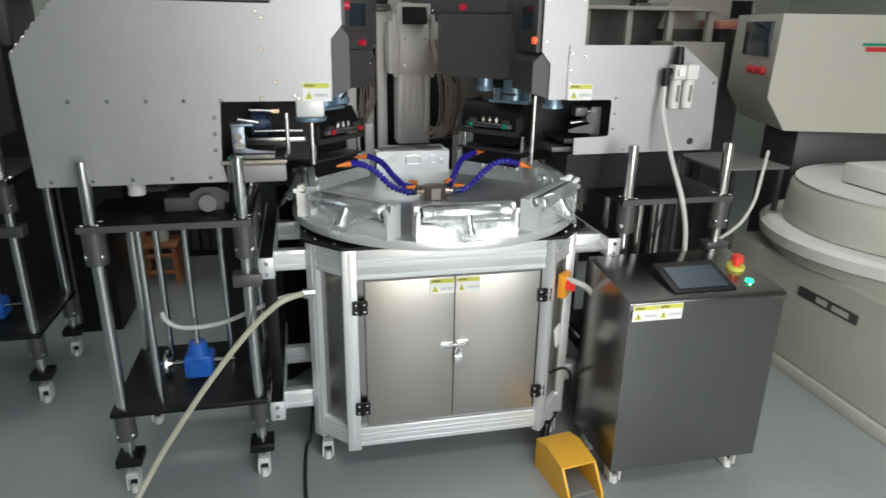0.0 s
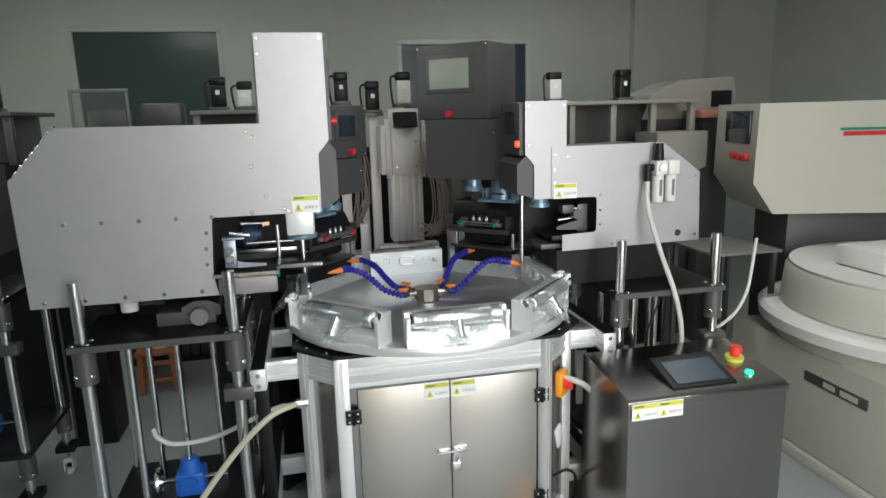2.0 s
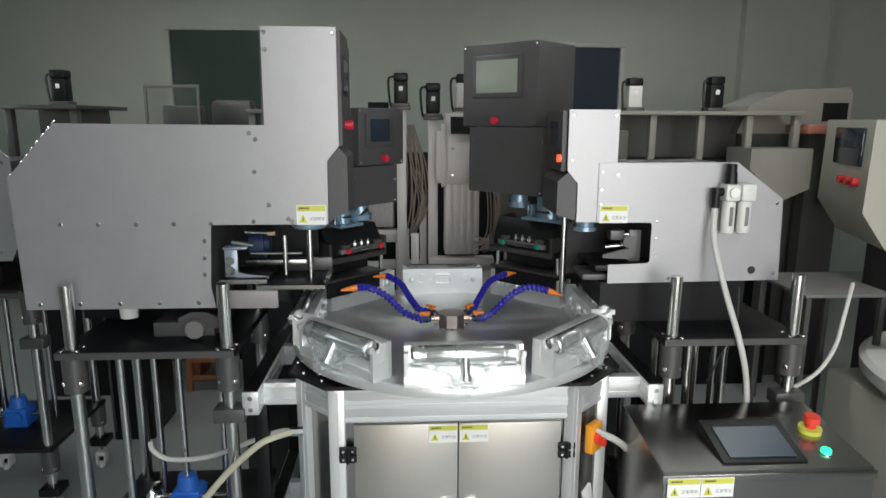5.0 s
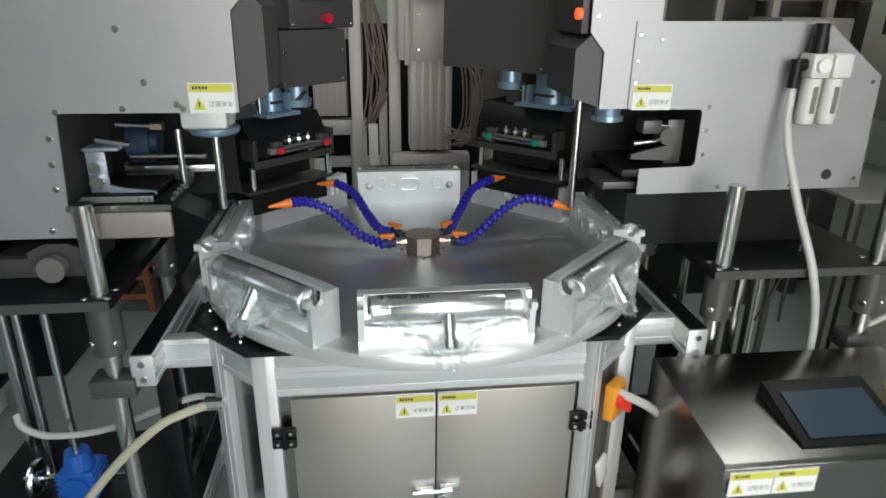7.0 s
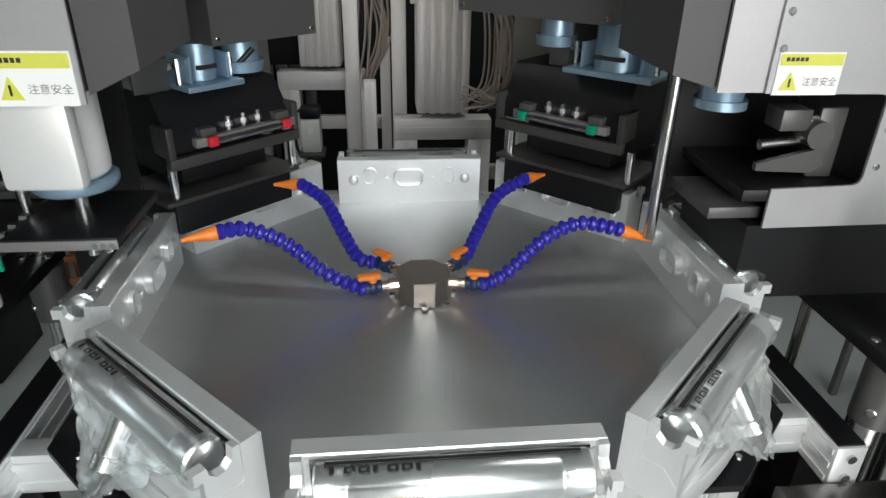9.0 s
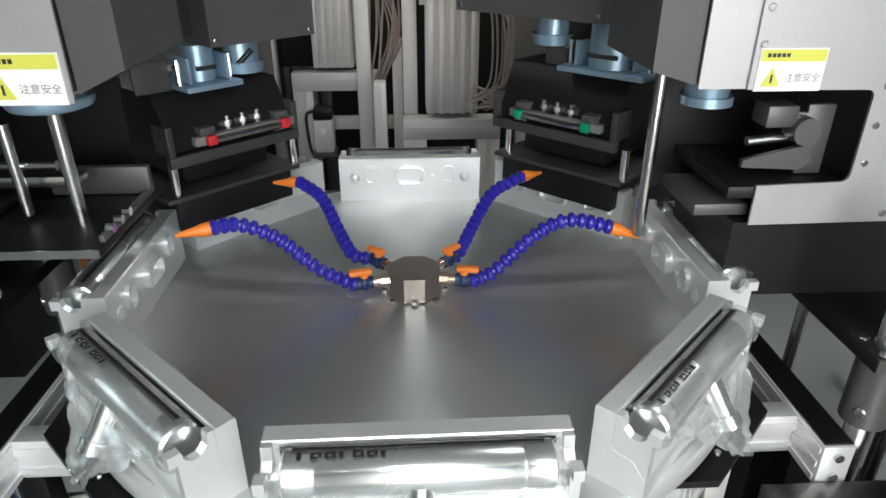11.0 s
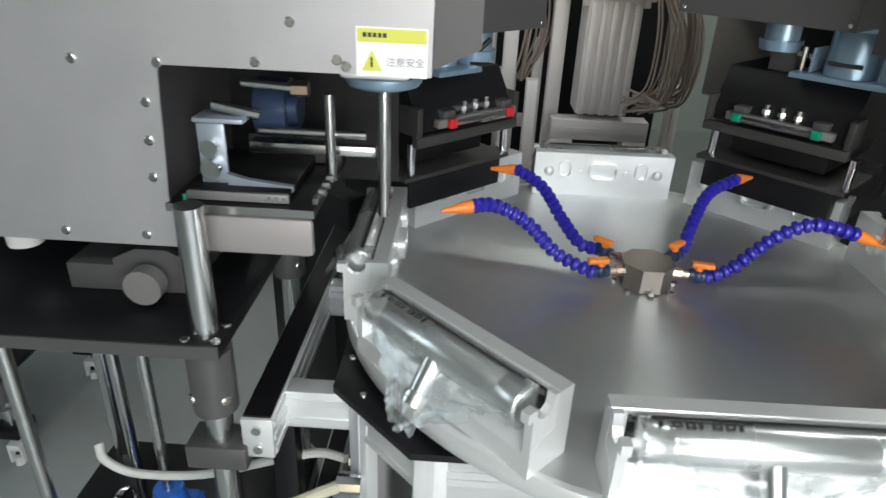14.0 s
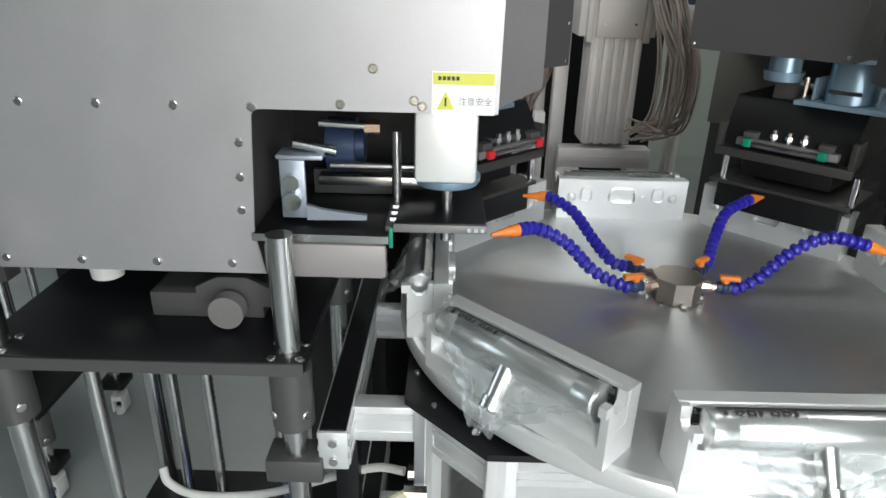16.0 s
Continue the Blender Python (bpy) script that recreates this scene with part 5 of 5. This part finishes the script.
for z in (0.765, 0.705):
    part("gland", rod(B(), (0.03, 2.36 - (0.06 if z > 0.74 else -0.06), z), (-0.012, 2.36 - (0.06 if z > 0.74 else -0.06), z), 0.017, None, 8), CHROME, fit)

# foot pedal on the floor
pedal = thing("foot_pedal", "orange-yellow foot pedal lying on the floor", "foot pedal", "", pose(0.965, 2.04, 0, 0, 0, 8))
PEDAL = material("orange_yellow_pedal", (0.80, 0.42, 0.04), 0.45)
pb = B()
prism(pb, [(-0.17, 0.0), (-0.17, 0.03), (-0.10, 0.13), (0.02, 0.15), (0.10, 0.13), (0.10, 0.0)], "y", -0.075, -0.065)
prism(pb, [(-0.17, 0.0), (-0.17, 0.03), (-0.10, 0.13), (0.02, 0.15), (0.10, 0.13), (0.10, 0.0)], "y", 0.065, 0.075)
hood = part("hood", prism(pb, [(-0.10, 0.122), (-0.10, 0.13), (0.02, 0.15), (0.10, 0.13), (0.10, 0.0), (0.09, 0.0), (0.09, 0.122), (0.02, 0.14)], "y", -0.066, 0.066), PEDAL, pedal, "orange-yellow hood", Matrix.Rotation(radians(90), 4, "Z"))
part("treadle", box(B(), -0.05, 0.05, -0.15, 0.05, 0.02, 0.04, 0.004), GREYKNOB, pedal, "grey treadle")

# ---- motors and machine parts behind ----
for x, y, z, white, h in ((-0.40, 4.3, 1.84, False, 0.15), (-0.245, 4.3, 1.84, True, 0.12), (0.345, 4.35, 1.86, False, 0.15), (0.54, 4.32, 1.80, False, 0.15), (0.71, 4.12, 1.83, True, 0.16),
                          (1.775, 4.3, 1.84, True, 0.15), (2.285, 4.3, 1.84, False, 0.16), (0.15, 4.40, 0.72, True, 0.17), (-1.64, 4.3, 1.86, False, 0.15)):
    servo(x, y, z, white, h)


def rear_unit(x0, x1, z1, label, mat):
    """A machine of the next row: a dark body with a pale framed top."""
    u = thing("rear_machine", label, "machine", "machines behind")
    part("body", box(B(), x0, x1, 4.36, 5.1, 0.0, z1 - 0.30, 0.006), BLACK, u, "dark machine body")
    part("shelf", box(B(), x0, x1, 4.2, 4.9, z1 - 0.025, z1, 0.003), mat, u, "pale top plate")
    n = max(2, int((x1 - x0) / 0.3) + 1)
    for k in range(n):
        x = x0 + 0.03 + (x1 - x0 - 0.06) * k / (n - 1)
        part("upright", box(B(), x - 0.02, x + 0.02, 4.22, 4.27, z1 - 0.30, z1 - 0.026, 0.003), mat, u, "pale upright")
    part("back_panel", box(B(), x0, x1, 4.6, 4.62, z1 - 0.30, z1 - 0.026), DARKCOLLAR, u)
    return u


BEIGE = material("beige_machine_paint", (0.25, 0.24, 0.215), 0.5, 0.0, 0.06, 50, 0.15)
rear_unit(-0.56, -0.12, 1.84, "dark machine with a pale top plate and a small motor", GREYKNOB)
for x, y, z in ((0.345, 4.35, 1.86), (0.54, 4.32, 1.80)):
    pil = thing("motor_pillar", "slim grey profile pillar carrying a motor", "pillar", "motor pillars", pose(x, y, 0))
    part("profile", box(B(), -0.03, 0.03, -0.02, 0.04, 0.0, z - 0.02, 0.003), COLUMN, pil)
    part("plate", box(B(), -0.06, 0.06, -0.06, 0.06, z - 0.0195, z, 0.002), DARKCOLLAR, pil)
rear_unit(1.55, 2.82, 1.84, "dark machine with beige framed openings on top", BEIGE)
rear_unit(-1.95, -1.52, 1.86, "dark grey machine with a motor on top", DARKCOLLAR)
tank = thing("rear_tank", "grey sloping tank of a machine behind", "tank")
part("shell", prism(B(), [(2.62, 1.88), (2.86, 1.98), (3.28, 2.0), (3.32, 1.96), (3.32, 1.70), (2.55, 1.70)], "y", 4.5, 4.9), BEIGE, tank, "beige sloping shell")
part("opening", box(B(), 3.12, 3.29, 4.494, 4.501, 1.78, 1.90), BLACK, tank, "dark opening")
part("stand", box(B(), 2.6, 3.3, 4.5, 4.9, 0.0, 1.70), DARKCOLLAR, tank)
redb = thing("red_tray", "faded red tray on a machine behind", "tray")
part("tray", box(B(), 2.85, 3.12, 4.2, 4.45, 1.705, 1.76, 0.006), material("faded_red_paint", (0.42, 0.16, 0.12), 0.5), redb)
part("stem", box(B(), 2.93, 3.0, 4.3, 4.4, 0.0, 1.704), DARKCOLLAR, redb)
funnel = thing("sheet_hopper", "dull sheet-metal hopper behind the unit", "hopper")
part("hopper", prism(B(), [(2.42, 1.62), (2.80, 1.62), (2.80, 1.38), (2.62, 1.30), (2.42, 1.50)], "y", 4.05, 4.35), BEIGE, funnel)
part("leg", box(B(), 2.6, 2.66, 4.15, 4.2, 0.0, 1.36), DARKCOLLAR, funnel)
clear = thing("clear_cover", "clear plastic machine cover in a thin frame behind the unit", "machine cover")
for a, b, c, d in ((-1.50, -1.11, 2.0, 2.022), (-1.50, -1.482, 1.68, 2.0), (-1.128, -1.11, 1.68, 2.0)):
    part("frame_bar", box(B(), a, b, 5.14, 5.16, c, d, 0.002), GREYKNOB, clear)
part("sheet", box(B(), -1.481, -1.129, 5.146, 5.150, 1.68, 1.999), CLEAR, clear, "clear sheet")
part("works", box(B(), -1.44, -1.17, 5.3, 5.5, 1.68, 1.88, 0.02), DARKCOLLAR, clear, "dark works inside")
part("cover_block", box(B(), -1.08, -0.78, 5.3, 5.5, 1.68, 1.92, 0.03), DARKCOLLAR, clear)
part("bench", box(B(), -1.75, -0.72, 5.12, 5.6, 0.0, 1.68), BLACK, clear, "dark bench")
# cable bundle by the slide column
bund = thing("cable_bundle", "loose bundle of brown wires hanging by the slide column", "cables")
rng = random.Random(5)
for k in range(34):
    x, y = 0.855 + rng.uniform(-0.045, 0.075), 3.93 + rng.uniform(-0.05, 0.05)
    sag = rng.uniform(0.0, 0.10)
    part("wire", tube(B(), [(x - 0.02, y + 0.1, 1.62), (x, y, 1.5), (x + sag, y - 0.02, 1.32), (x + sag * 0.8, y, 1.12 + rng.uniform(-0.04, 0.04)), (x - 0.05, y + 0.05, 1.05 + rng.uniform(-0.03, 0.06))], 0.0042, 6, 20), WIRE, bund)
bund2 = thing("cable_bundle", "loose bundle of dark wires by a farther slide column", "cables")
for k in range(12):
    x, y = 0.38 + rng.uniform(-0.03, 0.05), 4.4 + rng.uniform(-0.05, 0.05)
    part("wire", tube(B(), [(x, y, 1.75), (x + rng.uniform(0, 0.08), y, 1.5), (x + rng.uniform(0, 0.1), y, 1.25), (x, y, 1.05)], 0.005, 6, 16), WIRE, bund2)

# neighbouring unit at the edge, next to the second stand
nb = thing("polishing_unit", "grey sheet-steel unit with a cut corner on the next stand", "polishing unit", "polishing units")
part("side_panel", prism(B(), [(-2.3, 1.18), (-2.3, 1.75), (-1.42, 1.75), (-1.28, 1.62), (-1.26, 1.30), (-1.32, 1.18)], "y", 3.10, 3.106), GREY, nb, "grey side panel")
part("casing", box(B(), -2.28, -1.33, 3.107, 3.55, 1.19, 1.60), DARK, nb, "dark casing")
screws_on(nb, [(-1.40, 1.70), (-1.31, 1.60), (-1.30, 1.34), (-1.36, 1.22)], 3.10)
part("support_block", box(box(B(), -1.70, -1.40, 3.15, 3.5, 1.067, 1.19), -2.2, -2.0, 3.15, 3.5, 0.0, 1.19), BLACK, nb)
dk = thing("switch_cabinet", "tall dark switch cabinet standing behind the stands", "cabinet")
part("body", box(B(), -1.28, -1.06, 3.75, 4.1, 0.0, 1.62, 0.005), BLACK, dk)
part("door_edge", box(B(), -1.275, -1.262, 3.742, 3.7495, 0.05, 1.60), DARKCOLLAR, dk)

# ---- low wooden stool with a bottle, slatted screen ----
stool = thing("stool", "low orange-brown wooden stool", "stool", "", pose(-0.965, 4.5, 0))
part("seat", box(B(), -0.13, 0.13, -0.11, 0.11, 0.27, 0.30, 0.006), WOOD, stool, "worn wooden seat")
for sx in (-1, 1):
    for sy in (-1, 1):
        part("leg", prism(B(), [(sx * 0.11 - 0.016, 0.0), (sx * 0.11 + 0.016, 0.0), (sx * 0.10 + 0.016, 0.27), (sx * 0.10 - 0.016, 0.27)], "y", sy * 0.085 - 0.015, sy * 0.085 + 0.015), WOOD, stool)
for z in (0.08, 0.2):
    part("stretcher", box(B(), -0.10, 0.10, -0.095, -0.075, z, z + 0.03, 0.003), WOOD, stool)
bottle = thing("bottle", "pale grey plastic bottle standing on the stool", "bottle", "", pose(-0.95, 4.5, 0.30))
part("body", lathe(B(), [(0.02, 0.0), (0.05, 0.0), (0.052, 0.01), (0.052, 0.17), (0.03, 0.2), (0.022, 0.215), (0.01, 0.2155)], 24), HOSE, bottle)
part("cap", rod(B(), (0, 0, 0.216), (0, 0, 0.245), 0.024), BLACK, bottle, "dark cap")
box2 = thing("red_box", "dull red cardboard box on the floor by the stool", "box")
part("carton", box(B(), -1.13, -1.09 + 0.02, 4.62, 4.85, 0.0, 0.42, 0.006), material("dull_red_card", (0.30, 0.08, 0.05), 0.7), box2)
scr = thing("slatted_screen", "dark screen of upright slats standing behind the stands", "screen")
for k in range(24):
    part("slat", box(B(), -1.55 + 0.07 * k, -1.492 + 0.07 * k, 5.0 + 0.012 * (k % 2), 5.025 + 0.012 * (k % 2), 0.04, 1.0, 0.003), DARK, scr)
part("foot_rail", box(B(), -1.56, 0.14, 4.985, 5.05, 0.0, 0.039), BLACK, scr)

shelf = thing("sheet_tray", "grey sheet-metal tray on legs below the cream machine", "tray")
part("sheet", box(B(), 2.20, 2.62, 3.05, 3.5, 0.985, 1.0, 0.002), GREYKNOB, shelf)
for x, y in ((2.23, 3.08), (2.59, 3.08), (2.23, 3.47), (2.59, 3.47)):
    part("leg", box(B(), x - 0.012, x + 0.012, y - 0.012, y + 0.012, 0.0, 0.9845), DARKCOLLAR, shelf)


# ---- what moves ----
def motions():
    """The turntable steps round by an eighth of a turn; the spindle sleeve and the slide plate go in and out."""
    steps = [(0.0, 0), (1.15, 0), (1.30, -6), (1.50, -24), (1.66, -40), (1.80, -45), (7.95, -45), (8.12, -51), (8.36, -67.5), (8.58, -84), (8.75, -90), (14.82, -90), (14.98, -96), (15.2, -112), (15.4, -128.5), (15.5, -133), (15.6, -135), (16.0, -135)]
    walk(turntable, [(t, pose(TX, TY, TOP, 0, 0, a + 0.5)) for t, a in steps])
    for tap, a0 in TAPS:
        walk(tap, [(t, pose(TX, TY, TOP, 0, 0, a0 + a + 0.5)) for t, a in steps])
    down = [(0.0, 0.055), (0.1, 0.03), (0.25, 0.0), (1.6, 0.0), (1.7, 0.02), (1.8, 0.045), (1.9, 0.065), (2.0, 0.08), (2.2, 0.05), (2.4, 0.0), (4.0, 0.0), (4.3, 0.1), (4.7, 0.0), (6.15, 0.0), (6.3, 0.03), (6.4, 0.06), (6.5, 0.095), (6.6, 0.115), (6.7, 0.105), (6.8, 0.085), (6.9, 0.06), (7.0, 0.035), (7.2, 0.0), (8.6, 0.0), (8.7, 0.03), (8.8, 0.08), (8.95, 0.115), (9.2, 0.06), (9.5, 0.0), (11.5, 0.0), (11.7, 0.055), (11.9, 0.09), (12.1, 0.03), (12.3, 0.0), (13.0, 0.005), (13.1, 0.025), (13.3, 0.1), (13.5, 0.115), (13.7, 0.085), (13.8, 0.055), (13.9, 0.025), (14.1, 0.0), (15.35, 0.0), (15.5, 0.04), (15.65, 0.07), (15.8, 0.1), (16.0, 0.11)]
    walk(sleeve, [(t, pose(0.052, 2.44, 1.44 - d)) for t, d in down])
    out = [(0.0, -0.2), (0.75, -0.2), (1.0, 0.0), (3.3, 0.0), (3.55, -0.2), (7.4, -0.2), (7.65, 0.0), (9.9, 0.0), (10.15, -0.2), (14.6, -0.2), (14.88, 0.0), (16.0, 0.0)]
    walk(slide, [(t, pose(d, 0, 1.256)) for t, d in out])
    tray = [(0.0, 0.0), (3.3, 0.0), (3.6, 0.15), (5.55, 0.15), (5.8, 0.0), (9.9, 0.0), (10.2, 0.15), (12.35, 0.15), (12.62, 0.0), (16.0, 0.0)]
    walk(slide_tray, [(t, pose(d, 0, 0)) for t, d in tray])


motions()
